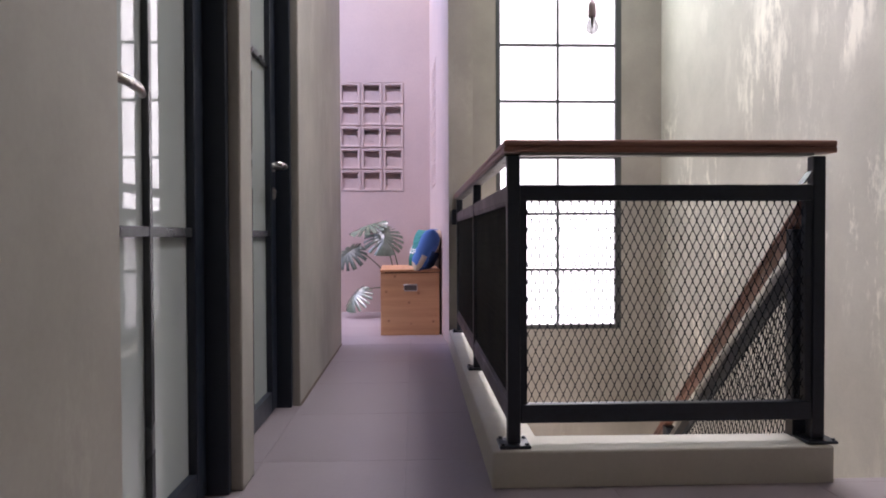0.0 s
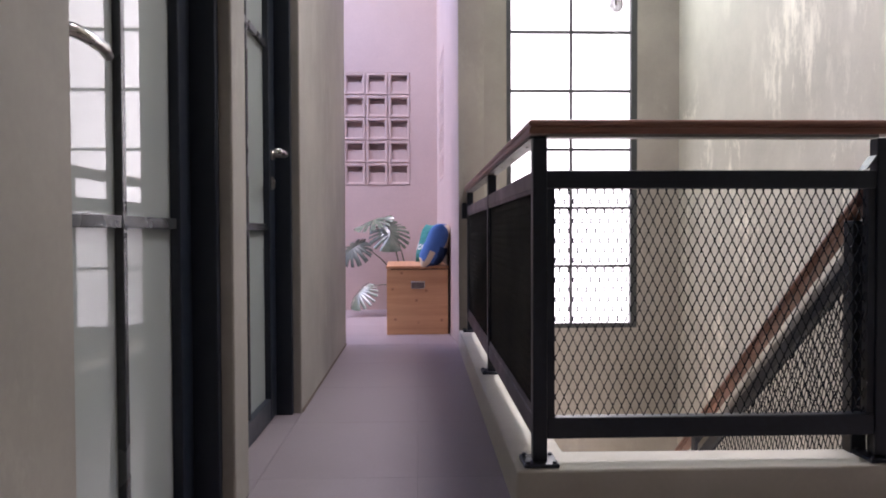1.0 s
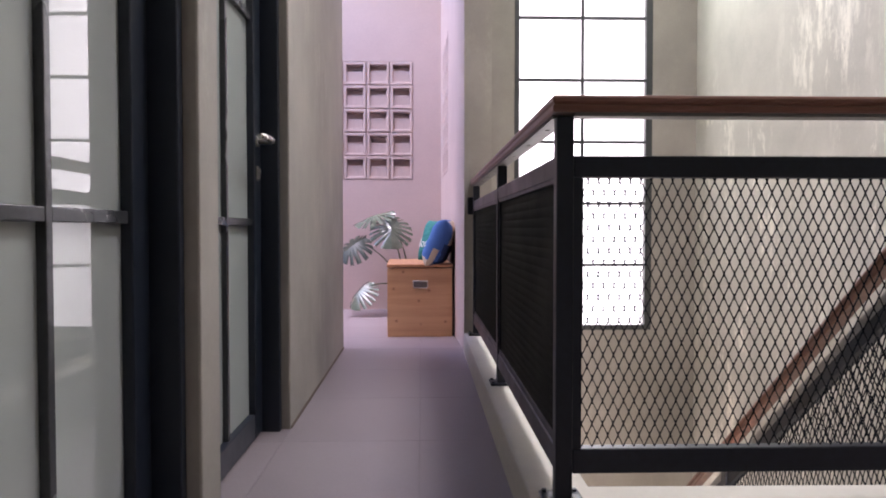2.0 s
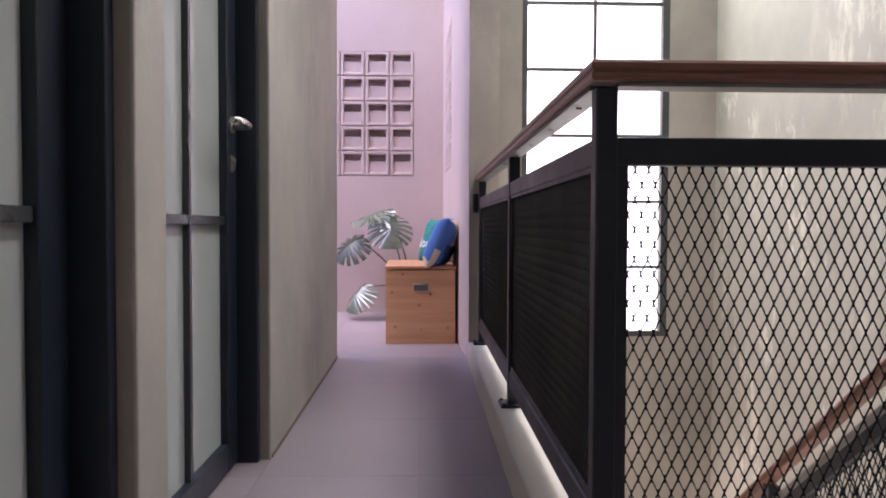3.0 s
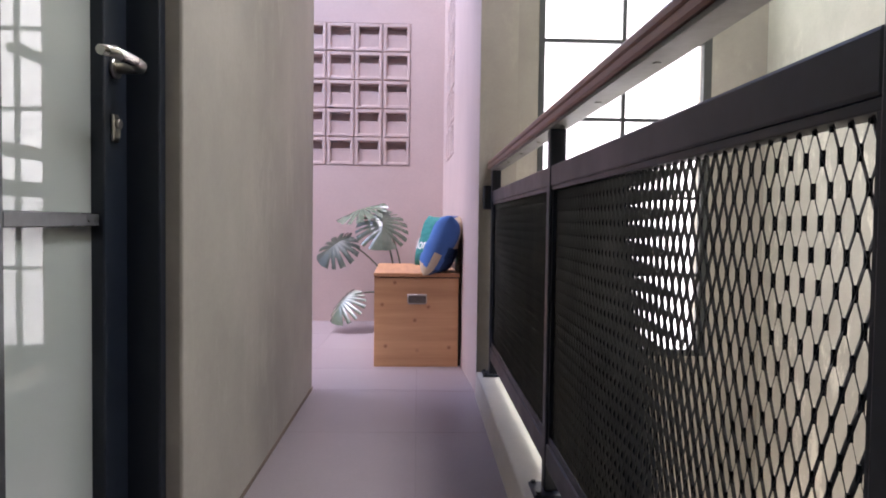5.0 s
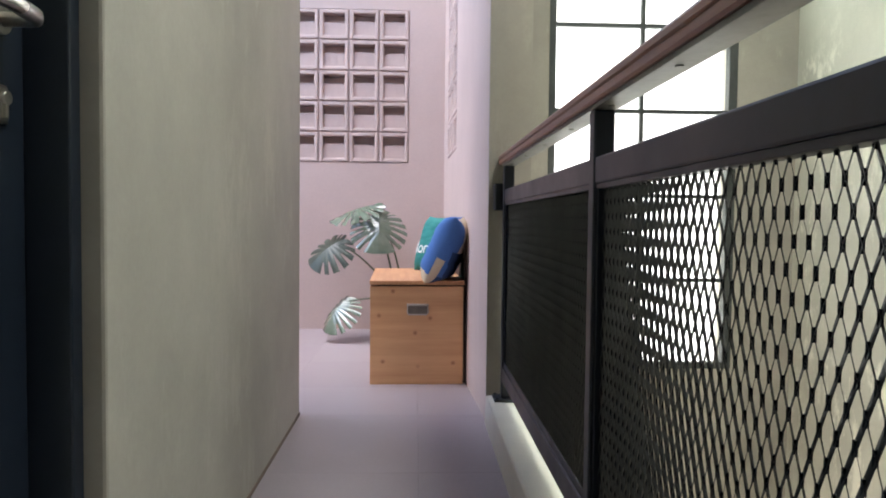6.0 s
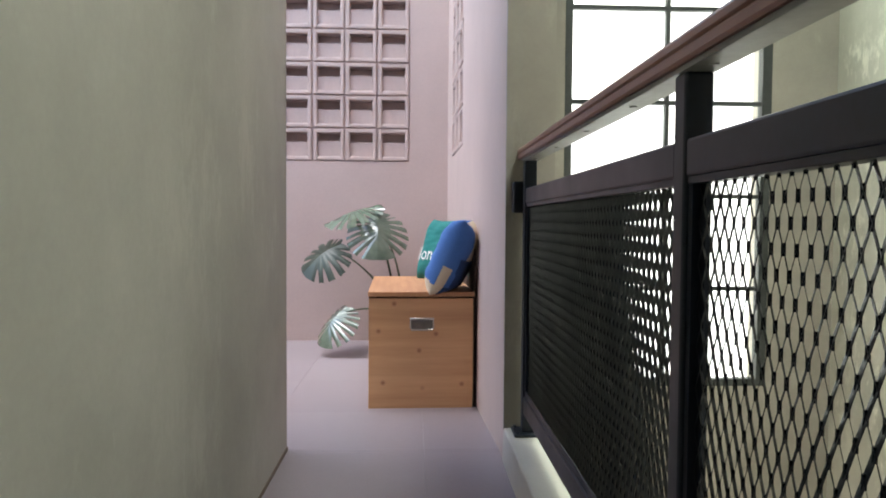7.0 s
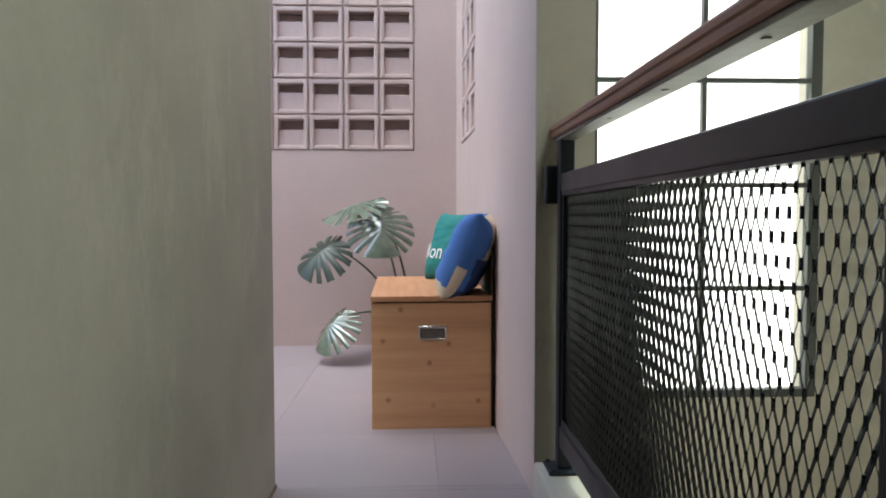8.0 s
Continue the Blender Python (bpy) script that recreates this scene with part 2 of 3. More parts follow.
def tube(points, radius, sides=10, bm=None):
    """A round bar along a line of points, with capped ends."""
    own = bmesh.new()
    pts = [Vector(p) for p in points]
    radii = radius if isinstance(radius, (list, tuple)) else [radius] * len(pts)
    rings = []
    for i, p in enumerate(pts):
        d = (pts[min(i + 1, len(pts) - 1)] - pts[max(i - 1, 0)]).normalized()
        q = d.to_track_quat("Z", "Y")
        rings.append([own.verts.new(p + q @ Vector((radii[i] * math.cos(a), radii[i] * math.sin(a), 0)))
                      for a in (2 * math.pi * k / sides for k in range(sides))])
    for a, b in zip(rings, rings[1:]):
        for k in range(sides):
            f = own.faces.new((a[k], a[(k + 1) % sides], b[(k + 1) % sides], b[k]))
            f.smooth = True
    own.faces.new(rings[0][::-1])
    own.faces.new(rings[-1])
    return own if bm is None else join(bm, own)


def lathe(profile, at, sides=24, bm=None):
    """Turns a profile of (radius, height) about the upright axis through at."""
    own = bmesh.new()
    rings = []
    for r, z in profile:
        if r < 1e-5:
            rings.append([own.verts.new((at[0], at[1], at[2] + z))])
        else:
            rings.append([own.verts.new((at[0] + r * math.cos(2 * math.pi * k / sides), at[1] + r * math.sin(2 * math.pi * k / sides), at[2] + z)) for k in range(sides)])
    for a, b in zip(rings, rings[1:]):
        for k in range(sides):
            j = (k + 1) % sides
            loop = [a[k % len(a)], a[j % len(a)], b[j % len(b)], b[k % len(b)]]
            loop = list(dict.fromkeys(loop))
            if len(loop) > 2:
                f = own.faces.new(loop)
                f.smooth = True
    bmesh.ops.recalc_face_normals(own, faces=own.faces)
    return own if bm is None else join(bm, own)


def expanded_metal(width, height, pitch_w, pitch_h, thick, depth, m, tilt=0):
    """Diamond mesh in the local x-z plane, each strand a slim bar with real depth."""
    verts, faces = [], []
    cols, rows = int(width / pitch_w) + 2, int(height / (pitch_h / 2)) + 1

    lean = Vector((-math.sin(radians(tilt)), math.cos(radians(tilt)), 0))

    def strand(a, b):
        d = (Vector((b[0] - a[0], 0, b[1] - a[1]))).normalized()
        nrm = Vector((d.z, 0, -d.x)) * thick / 2
        o = lean * (depth / 2)
        k = len(verts)
        for p in (a, b):
            c = Vector((p[0], 0, p[1]))
            verts.extend(m @ (c + s * nrm + t * o) for s, t in ((-1, -1), (1, -1), (1, 1), (-1, 1)))
        for i in range(4):
            j = (i + 1) % 4
            faces.append((k + i, k + j, k + 4 + j, k + 4 + i))

    def node(x, z):
        k = len(verts)
        for h in (-1, 1):
            verts.extend(m @ Vector((x + s * 0.0014, t * 0.0017, z + h * 0.0065)) for s, t in ((-1, -1), (1, -1), (1, 1), (-1, 1)))
        for i in range(4):
            j = (i + 1) % 4
            faces.append((k + i, k + j, k + 4 + j, k + 4 + i))
        faces.extend(((k + 3, k + 2, k + 1, k), (k + 4, k + 5, k + 6, k + 7)))

    for r in range(rows):
        z0, z1 = r * pitch_h / 2, min((r + 1) * pitch_h / 2, height)
        f = (z1 - z0) / (pitch_h / 2)
        if f <= 0.02:
            continue
        for c in range(-1, cols):
            x = (c + (r % 2) * 0.5) * pitch_w
            for sgn in (-0.5, 0.5):
                a, b = (x, z0), (x + sgn * pitch_w * f, z1)
                if min(a[0], b[0]) < 0 or max(a[0], b[0]) > width:
                    continue
                strand(a, b)
            if 0 < x < width and 0 < r:
                node(x, z0)
    me = bmesh.new()
    vs = [me.verts.new(v) for v in verts]
    for f in faces:
        me.faces.new([vs[i] for i in f])
    return me


# ---- plan ----
LEFT = -0.53          # face of the wall with the doors
BACK = 5.43           # stairwell wall with the tall window
RIGHT = 2.06          # face of the stairwell's long wall
COURT_BACK = 6.68
END = 4.25            # end of the door wall
PIER = 4.14           # face of the pier beside the balustrade
TOP = 4.4


def right_court(y):
    return 0.188 - 0.0268 * (y - PIER)


# ---- walls ----
DOORS = [(0.756, 1.567), (1.707, 2.567)]
DOOR_TOP = 2.26
bm = box(LEFT - 0.16, LEFT, -2.2, DOORS[0][0], 0, TOP, 0.004)
box(LEFT - 0.16, LEFT, DOORS[0][1], DOORS[1][0], 0, TOP, 0.006, bm)
box(LEFT - 0.16, LEFT, DOORS[1][1], END, -0.05, TOP, 0.006, bm)
for a, b in DOORS:
    box(LEFT - 0.16, LEFT, a, b, DOOR_TOP, TOP, 0, bm)
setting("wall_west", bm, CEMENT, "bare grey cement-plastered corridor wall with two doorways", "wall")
setting("wall_south", box(LEFT - 0.16, RIGHT + 0.2, -2.4, -2.2, -0.5, TOP), CEMENT, "bare cement-plastered wall closing the landing", "wall")
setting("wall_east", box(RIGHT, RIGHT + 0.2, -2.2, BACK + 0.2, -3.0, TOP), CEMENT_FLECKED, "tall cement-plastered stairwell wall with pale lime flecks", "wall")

WX0, WX1, WZ0, ROW = 0.679, 1.674, -0.037, 0.4745
WZ1 = WZ0 + 9 * ROW
bm = box(0.34, WX0 - 0.03, BACK, BACK + 0.18, -3.0, TOP)
box(WX1 + 0.03, RIGHT, BACK, BACK + 0.18, -3.0, TOP, 0, bm)
# the gap from -2.70 to -1.30 is added, out of view, for the lower fill
box(WX0 - 0.03, WX1 + 0.03, BACK, BACK + 0.18, -3.0, -2.70, 0, bm)
box(WX0 - 0.03, WX1 + 0.03, BACK, BACK + 0.18, -1.30, WZ0 - 0.03, 0, bm)
box(WX0 - 0.03, WX1 + 0.03, BACK, BACK + 0.18, WZ1 + 0.03, TOP, 0, bm)
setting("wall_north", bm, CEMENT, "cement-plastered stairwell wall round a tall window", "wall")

# wall between court and stairwell, turned a little
bm = bmesh.new()
HOLE = (5.62, 6.30, 1.18, 2.287)


def court_slab(bm, y0, y1, z0, z1, thick=0.152):
    own = bmesh.new()
    vs = []
    for z in (z0, z1):
        vs.append([own.verts.new(p) for p in ((right_court(y0), y0, z), (right_court(y0) + thick, y0, z), (right_court(y1) + thick, y1, z), (right_court(y1), y1, z))])
    own.faces.new(vs[0][::-1])
    own.faces.new(vs[1])
    for i in range(4):
        j = (i + 1) % 4
        own.faces.new((vs[0][i], vs[0][j], vs[1][j], vs[1][i]))
    join(bm, own)


court_slab(bm, PIER + 0.012, HOLE[0], -0.06, 3.3)
court_slab(bm, HOLE[0], HOLE[1], -0.06, HOLE[2])
court_slab(bm, HOLE[0], HOLE[1], HOLE[3], 3.3)
court_slab(bm, HOLE[1], COURT_BACK, -0.06, 3.3)
setting("wall_court_east", bm, LILAC, "pale lilac plastered wall of the light court", "wall")
bm = box(0.186, 0.342, PIER, PIER + 0.014, 0.104, TOP)
box(0.332, 0.346, PIER + 0.014, BACK, -3.0, TOP, 0, bm)
setting("wall_pier", bm, CEMENT, "grey cement-plastered pier at the balustrade's end", "wall")

COLS, PITCH_X, PITCH_Z = 5, 0.2185, 0.2214
HX1, HZ0 = -0.142, 1.18
HX0, HZ1 = HX1 - COLS * PITCH_X, HZ0 + 5 * PITCH_Z
bm = box(-4.4, HX0, COURT_BACK, COURT_BACK + 0.12, -0.08, 3.3)
box(HX1, 0.3, COURT_BACK, COURT_BACK + 0.12, -0.08, 3.3, 0, bm)
box(HX0, HX1, COURT_BACK, COURT_BACK + 0.12, -0.08, HZ0, 0, bm)
box(HX0, HX1, COURT_BACK, COURT_BACK + 0.12, HZ1, 3.3, 0, bm)
setting("wall_court_north", bm, LILAC, "pale lilac plastered court wall with a panel of vent blocks", "wall")
setting("wall_court_west", box(-4.4, -4.2, END - 0.2, COURT_BACK + 0.12, -0.08, 1.9), LILAC, "lilac plastered far wall of the light court", "wall")
setting("wall_court_south", box(-4.4, LEFT - 0.16, END - 0.2, END, -0.08, 2.85), LILAC, "lilac plastered wall of the light court", "wall")
bm = box(HX0 - 0.1, HX1 + 0.1, COURT_BACK + 0.2, COURT_BACK + 0.26, 0.9, 2.6)
setting("wall_neighbour", bm, CEMENT, "neighbouring cement wall close behind the vent blocks", "wall")

# rooms behind the doors
bm = box(-3.2, -3.0, -0.5, END - 0.2, 0, 2.7)
box(-3.0, LEFT - 0.16, -0.7, -0.5, 0, 2.7, 0, bm)
setting("wall_room", bm, CEMENT, "plastered wall of the rooms behind the doors", "wall")

# ceilings
# slab pieces leave an added, unseen opening for the top fill lamp
bm = box(LEFT - 0.16, RIGHT + 0.2, -2.4, 1.65, TOP, TOP + 0.15)
box(LEFT - 0.16, RIGHT + 0.2, 3.2, BACK + 0.18, TOP, TOP + 0.15, 0, bm)
box(LEFT - 0.16, 0.87, 1.65, 3.2, TOP, TOP + 0.15, 0, bm)
box(1.73, RIGHT + 0.2, 1.65, 3.2, TOP, TOP + 0.15, 0, bm)
setting("ceiling", bm, CEILING_PAINT, "plain pale painted ceiling slab with an unseen opening added for top light", "ceiling")
setting("ceiling_room", box(-3.2, LEFT - 0.16, -0.7, END - 0.2, 2.7, 2.85), CEILING_PAINT, "plain pale ceiling of the rooms", "ceiling")

# ---- floor ----
STAIR_Y = 1.585


def floor_z(y):
    if y <= END:
        return 0.0
    return -0.03 * min(1, (y - END) / 0.6) - 0.012 * max(0, (y - 4.85) / 1.83)


bm = box(LEFT - 0.3, 0.19, -2.2, END, -0.16, -0.010)
box(0.19, RIGHT, -2.2, 1.553, -0.16, -0.010, 0, bm)
box(1.19, RIGHT, 1.553, STAIR_Y - 0.006, -0.16, -0.010, 0, bm)
box(-3.2, LEFT - 0.3, -0.7, END, -0.16, -0.010, 0, bm)
box(-4.4, 0.3, END, COURT_BACK + 0.12, -0.25, -0.062, 0, bm)
floor = setting("floor", bm, GROUT, "large matt grey floor tiles with thin joints", "floor")

bm = box(LEFT - 0.001, LEFT + 0.003, DOORS[1][1] + 0.01, END, 0.0005, 0.012)
setting("baseboard", bm, plain("brown_base_joint", (0.16, 0.115, 0.085), 0.8), "thin brown joint along the corridor wall's foot", "trim")

# curb round the stairwell opening
bm = bmesh.new()
ring = [(0.185, 1.553), (1.19, 1.553), (1.19, 1.695), (0.325, 1.695), (0.325, PIER - 0.002), (0.185, PIER - 0.002)]
low, high = [[bm.verts.new((x - (0.008 if x < 0.2 and z < 0 else 0), y, z)) for x, y in ring] for z in (-0.16, 0.106)]
bm.faces.new(low[::-1])
bm.faces.new(high)
for i in range(6):
    bm.faces.new((low[i], low[(i + 1) % 6], high[(i + 1) % 6], high[i]))
bmesh.ops.bevel(bm, geom=[e for e in bm.edges if e.verts[0].co.z > 0 or e.verts[1].co.z > 0], offset=0.006, segments=2, affect="EDGES", profile=0.5)
setting("curb", bm, CURB_CEMENT, "low cement-plastered curb round the stairwell opening", "curb")

# ---- lower storey and stairs ----
setting("floor_lower", box(-0.6, RIGHT + 0.2, -2.4, BACK + 0.2, -3.15, -3.0), LOWER, "pale floor of the storey below", "floor")
setting("wall_lower", box(0.05, 0.184, 1.5, BACK, -3.0, -0.16), LOWER, "beige wall of the storey below", "wall")
setting("wall_lower_west", box(-0.75, -0.6, -2.4, 1.5, -3.0, -0.16), LOWER, "beige wall under the landing", "wall")
# glowing card added out of view to brighten the lower stairwell
setting("backdrop_lower", box(-1.5, 3.2, -3.0, -2.95, -3.0, -0.2), LOW_GLOW, "unseen glowing card added to brighten the storey below", "sky")

RISE, GO, STEPS = 0.19, 0.226, 11
stairs = thing("staircase", "cement-finished straight flight of stairs going down along the wall", "stairs", (1.64, STAIR_Y, -0.19), "", "structure")
bm = box(1.192, RIGHT, STAIR_Y, STAIR_Y + GO, -RISE - 0.16, -RISE, 0.003)
for i in range(1, STEPS):
    box(1.192, RIGHT, STAIR_Y + i * GO, STAIR_Y + (i + 1) * GO, -RISE * (i + 1) - 0.22, -RISE * (i + 1), 0.003, bm)
box(1.192, RIGHT, STAIR_Y + STEPS * GO, BACK, -RISE * (STEPS + 1) - 0.15, -RISE * (STEPS + 1), 0, bm)
part("flight", bm, CURB_CEMENT, stairs)

# ---- doors ----
def lever(parent, y, way, z=1.012, face=-0.622):
    bm = tube([(face, y, z), (face + 0.008, y, z)], 0.019, 20)
    tube([(face + 0.006, y, z), (face + 0.038, y, z), (face + 0.049, y + way * 0.004, z), (face + 0.055, y + way * 0.015, z + 0.001),
          (face + 0.056, y + way * 0.06, z + 0.003), (face + 0.053, y + way * 0.12, z + 0.002), (face + 0.046, y + way * 0.155, z - 0.003)],
         [0.010, 0.010, 0.0108, 0.0108, 0.0105, 0.010, 0.0085], 12, bm)
    part("door_handle", bm, NICKEL, parent, "brushed nickel lever handle")
    bm = box(face, face + 0.006, y - 0.014, y + 0.014, z - 0.133, z - 0.083, 0.004)
    tube([(face + 0.005, y, z - 0.100), (face + 0.013, y, z - 0.100)], 0.009, 14, bm)
    box(face + 0.005, face + 0.012, y - 0.003, y + 0.003, z - 0.126, z - 0.104, 0.001, bm)
    part("lock_plate", bm, NICKEL, parent, "nickel lock plate with cylinder")


def door(i, y0, y1, handle_y, way, s):
    d = thing("door_%d" % i, "closed dark steel door with six etched glass panes", "door", (LEFT - 0.1, (y0 + y1) / 2, 0), "corridor doors", "structure")
    fx0, fx1 = -0.665, -0.562
    part("door_frame", box(fx0, fx1, y0, y0 + 0.032, 0, DOOR_TOP, 0.003), DOOR_PAINT, d)
    part("door_frame", box(fx0, fx1, y1 - 0.032, y1, 0, DOOR_TOP, 0.003), DOOR_PAINT, d)
    part("door_frame", box(fx0, fx1, y0 + 0.032, y1 - 0.032, DOOR_TOP - 0.032, DOOR_TOP, 0.003), DOOR_PAINT, d)
    a, b = y0 + 0.035, y1 - 0.035
    lx0, lx1 = -0.66, -0.622
    part("stile", box(lx0, lx1, a, a + s, 0.008, DOOR_TOP - 0.035, 0.003), DOOR_PAINT, d)
    part("stile", box(lx0, lx1, b - s, b, 0.008, DOOR_TOP - 0.035, 0.003), DOOR_PAINT, d)
    part("bottom_rail", box(lx0, lx1 - 0.001, a + s, b - s, 0.008, 0.09, 0.003), DOOR_PAINT, d)
    part("top_rail", box(lx0, lx1 - 0.001, a + s, b - s, 2.135, DOOR_TOP - 0.035, 0.003), DOOR_PAINT, d)
    c = (a + b) / 2
    part("glazing_bar", box(-0.655, -0.629, c - 0.010, c + 0.010, 0.09, 2.135, 0.002), MUNTIN_PAINT, d)
    zs = [0.09, 0.738, 1.42, 2.135]
    for z in zs[1:3]:
        for q0, q1 in ((a + s, c - 0.010), (c + 0.010, b - s)):
            part("glazing_bar", box(-0.655, -0.630, q0, q1, z - 0.012, z + 0.012, 0.002), MUNTIN_PAINT, d)
    for q0, q1 in ((a + s, c - 0.010), (c + 0.010, b - s)):
        for z0, z1 in zip(zs, zs[1:]):
            part("pane", box(-0.651, -0.645, q0, q1, z0 + (0.012 if z0 > 0.1 else 0), z1 - (0.012 if z1 < 2 else 0)), ETCHED, d)
    lever(d, handle_y, way)


door(1, *DOORS[0], DOORS[0][0] + 0.066, 1, 0.082)
door(2, *DOORS[1], DOORS[1][1] - 0.094, -1, 0.098)

# ---- tall window ----
win = thing("window_1", "tall steel-framed window with two columns of bright panes", "window", ((WX0 + WX1) / 2, BACK, WZ0), "", "structure")
fy0, fy1 = BACK - 0.004, BACK + 0.05
part("window_frame", box(WX0 - 0.03, WX0 + 0.008, fy0, fy1, WZ0 - 0.03, WZ1 + 0.03, 0.003), WINDOW_PAINT, win)
part("window_frame", box(WX1 - 0.008, WX1 + 0.042, fy0, fy1, WZ0 - 0.03, WZ1 + 0.03, 0.003), WINDOW_PAINT, win)
part("window_frame", box(WX0 + 0.008, WX1 - 0.008, fy0, fy1, WZ0 - 0.03, WZ0 + 0.008, 0.003), WINDOW_PAINT, win)
part("window_frame", box(WX0 + 0.008, WX1 - 0.008, fy0, fy1, WZ1 - 0.008, WZ1 + 0.03, 0.003), WINDOW_PAINT, win)
WM = (WX0 + WX1) / 2
part("window_bar", box(WM - 0.011, WM + 0.011, fy0 + 0.008, fy1 - 0.01, WZ0 + 0.008, WZ1 - 0.008, 0.002), WINDOW_PAINT, win)
for r in range(9):
    z = WZ0 + r * ROW
    for x0, x1 in ((WX0 + 0.008, WM - 0.010), (WM + 0.010, WX1 - 0.008)):
        if r:
            part("window_bar", box(x0, x1, fy0 + 0.008, fy1 - 0.01, z - 0.011, z + 0.011, 0.002), WINDOW_PAINT, win)
        p = part("pane", box(x0, x1, BACK + 0.028, BACK + 0.033, z + 0.009, z + ROW - 0.009), PANE, win)
        p.visible_shadow = False
setting("backdrop", box(0.36, 2.6, BACK + 0.24, BACK + 0.28, -1.2, 5.2), WHITE_SKY, "white overcast sky outside the tall window", "sky")

# ---- balustrade ----
CX, FY = 0.252, 1.614
HALF = 0.0190
POSTS_Y = [FY, 2.803, 4.075]
RX = 1.166
rail = thing("balustrade", "black steel balustrade with diamond mesh panels and wooden handrail", "railing", (CX, FY, 0.106))


def post(x, y, parent, z0=0.106, z1=0.961):
    p = part("post", box(x - HALF, x + HALF, y - HALF, y + HALF, z0 + 0.008, z1, 0.004), BLACK_STEEL, parent)
    bm = box(x - 0.046, x + 0.046, y - 0.046, y + 0.046, z0, z0 + 0.010, 0.003)
    for sx in (-1, 1):
        for sy in (-1, 1):
            tube([(x + sx * 0.035, y + sy * 0.035, z0 + 0.008), (x + sx * 0.035, y + sy * 0.035, z0 + 0.016)], 0.006, 6, bm)
    part("foot_plate", bm, BLACK_STEEL, p, "black steel foot plate with bolts")
    return p


for y in POSTS_Y:
    post(CX, y, rail)
post(RX, FY, rail)
# bars
for y0, y1 in zip(POSTS_Y, POSTS_Y[1:]):
    for z0, z1 in ((0.173, 0.229), (0.828, 0.876)):
        part("bar", box(CX - HALF + 0.002, CX + HALF - 0.002, y0 + HALF, y1 - HALF, z0, z1, 0.004), BLACK_STEEL, rail)
for z0, z1 in ((0.173, 0.229), (0.828, 0.876)):
    part("bar", box(CX + HALF, RX - HALF, FY - HALF + 0.002, FY + HALF - 0.002, z0, z1, 0.004), BLACK_STEEL, rail)
# slim inner frames that hold the mesh
for y0, y1 in zip(POSTS_Y, POSTS_Y[1:]):
    for q in (y0 + HALF, y1 - HALF - 0.012):
        part("mesh_frame", box(CX - 0.012, CX + 0.012, q, q + 0.012, 0.229, 0.828), BLACK_STEEL, rail)
for y0, y1 in zip(POSTS_Y, POSTS_Y[1:]):
    for x0, x1, z0, z1 in ((CX - 0.012, CX - 0.008, 0.2285, 0.247), (CX - 0.014, CX + 0.012, 0.819, 0.8285)):
        part("angle_strip", box(x0, x1, y0 + HALF, y1 - HALF, z0, z1, 0.0012), BLACK_STEEL, rail)
for q in (CX + HALF, RX - HALF - 0.020):
    part("mesh_frame", box(q, q + 0.020, FY - 0.012, FY + 0.012, 0.229, 0.828), BLACK_STEEL, rail)
MW, MH, MT, MD, MESH_TILT = 0.0236, 0.0515, 0.0009, 0.0280, 60.5
for y0, y1 in zip(POSTS_Y, POSTS_Y[1:]):
    m = Matrix.Translation((CX, y0 + HALF, 0.229)) @ Matrix.Rotation(radians(90), 4, "Z")
    tagged(part("mesh_panel", expanded_metal(y1 - y0 - 2 * HALF, 0.599, MW, MH, MT, MD, m, MESH_TILT), MESH_STEEL, rail, "black expanded metal diamond mesh"), kind="stuff")
m = Matrix.Translation((CX + HALF, FY, 0.229))
tagged(part("mesh_panel", expanded_metal(RX - CX - 2 * HALF, 0.599, MW, MH, 0.0017, 0.0028, m), MESH_STEEL, rail, "black expanded metal diamond mesh"), kind="stuff")


def handrail_profile(w, h):
    """Rounded rail with a groove along each side."""
    return [(-w, 0.004), (-w + 0.004, 0), (w - 0.004, 0), (w, 0.004), (w, h * 0.36), (w - 0.004, h * 0.43), (w - 0.004, h * 0.5), (w, h * 0.57),
            (w, h * 0.8), (w - 0.003, h * 0.94), (w - 0.010, h), (-w + 0.010, h), (-w + 0.003, h * 0.94), (-w, h * 0.8), (-w, h * 0.57), (-w + 0.004, h * 0.5), (-w + 0.004, h * 0.43), (-w, h * 0.36)]


def sweep(profile, ends):
    """Runs a profile (side, up) between two end frames (origin, side vector, up vector)."""
    own = bmesh.new()
    rings = [[own.verts.new(Vector(o) + Vector(s) * a + Vector(u) * b) for a, b in profile] for o, s, u in ends]
    n = len(profile)
    for k in range(n):
        own.faces.new((rings[0][k], rings[0][(k + 1) % n], rings[1][(k + 1) % n], rings[1][k]))
    own.faces.new(rings[0][::-1])
    own.faces.new(rings[1])
    bmesh.ops.recalc_face_normals(own, faces=own.faces)
    return own


RH = 0.969
prof = handrail_profile(0.030, 0.038)
part("handrail", sweep(prof, [((CX, FY, RH), (1, 1, 0), (0, 0, 1)), ((CX, PIER - 0.001, RH), (1, 0, 0), (0, 0, 1))]), RAIL_WOOD, rail, "red-brown varnished wooden handrail")
part("handrail", sweep(prof, [((CX, FY, RH), (1, 1, 0), (0, 0, 1)), ((1.211, FY, RH), (0, 1, 0), (0, 0, 1))]), RAIL_WOOD_X, rail, "red-brown varnished wooden handrail")
bm = box(CX - 0.022, CX + 0.022, FY + HALF, POSTS_Y[2] + 0.02, RH - 0.008, RH, 0.001)
for k in range(8):
    y = FY + 0.2 + k * 0.31
    tube([(CX, y, RH - 0.010), (CX, y, RH - 0.007)], 0.006, 8, bm)
part("rail_strip", bm, GREY_STEEL, rail, "grey steel strip screwed under the handrail")
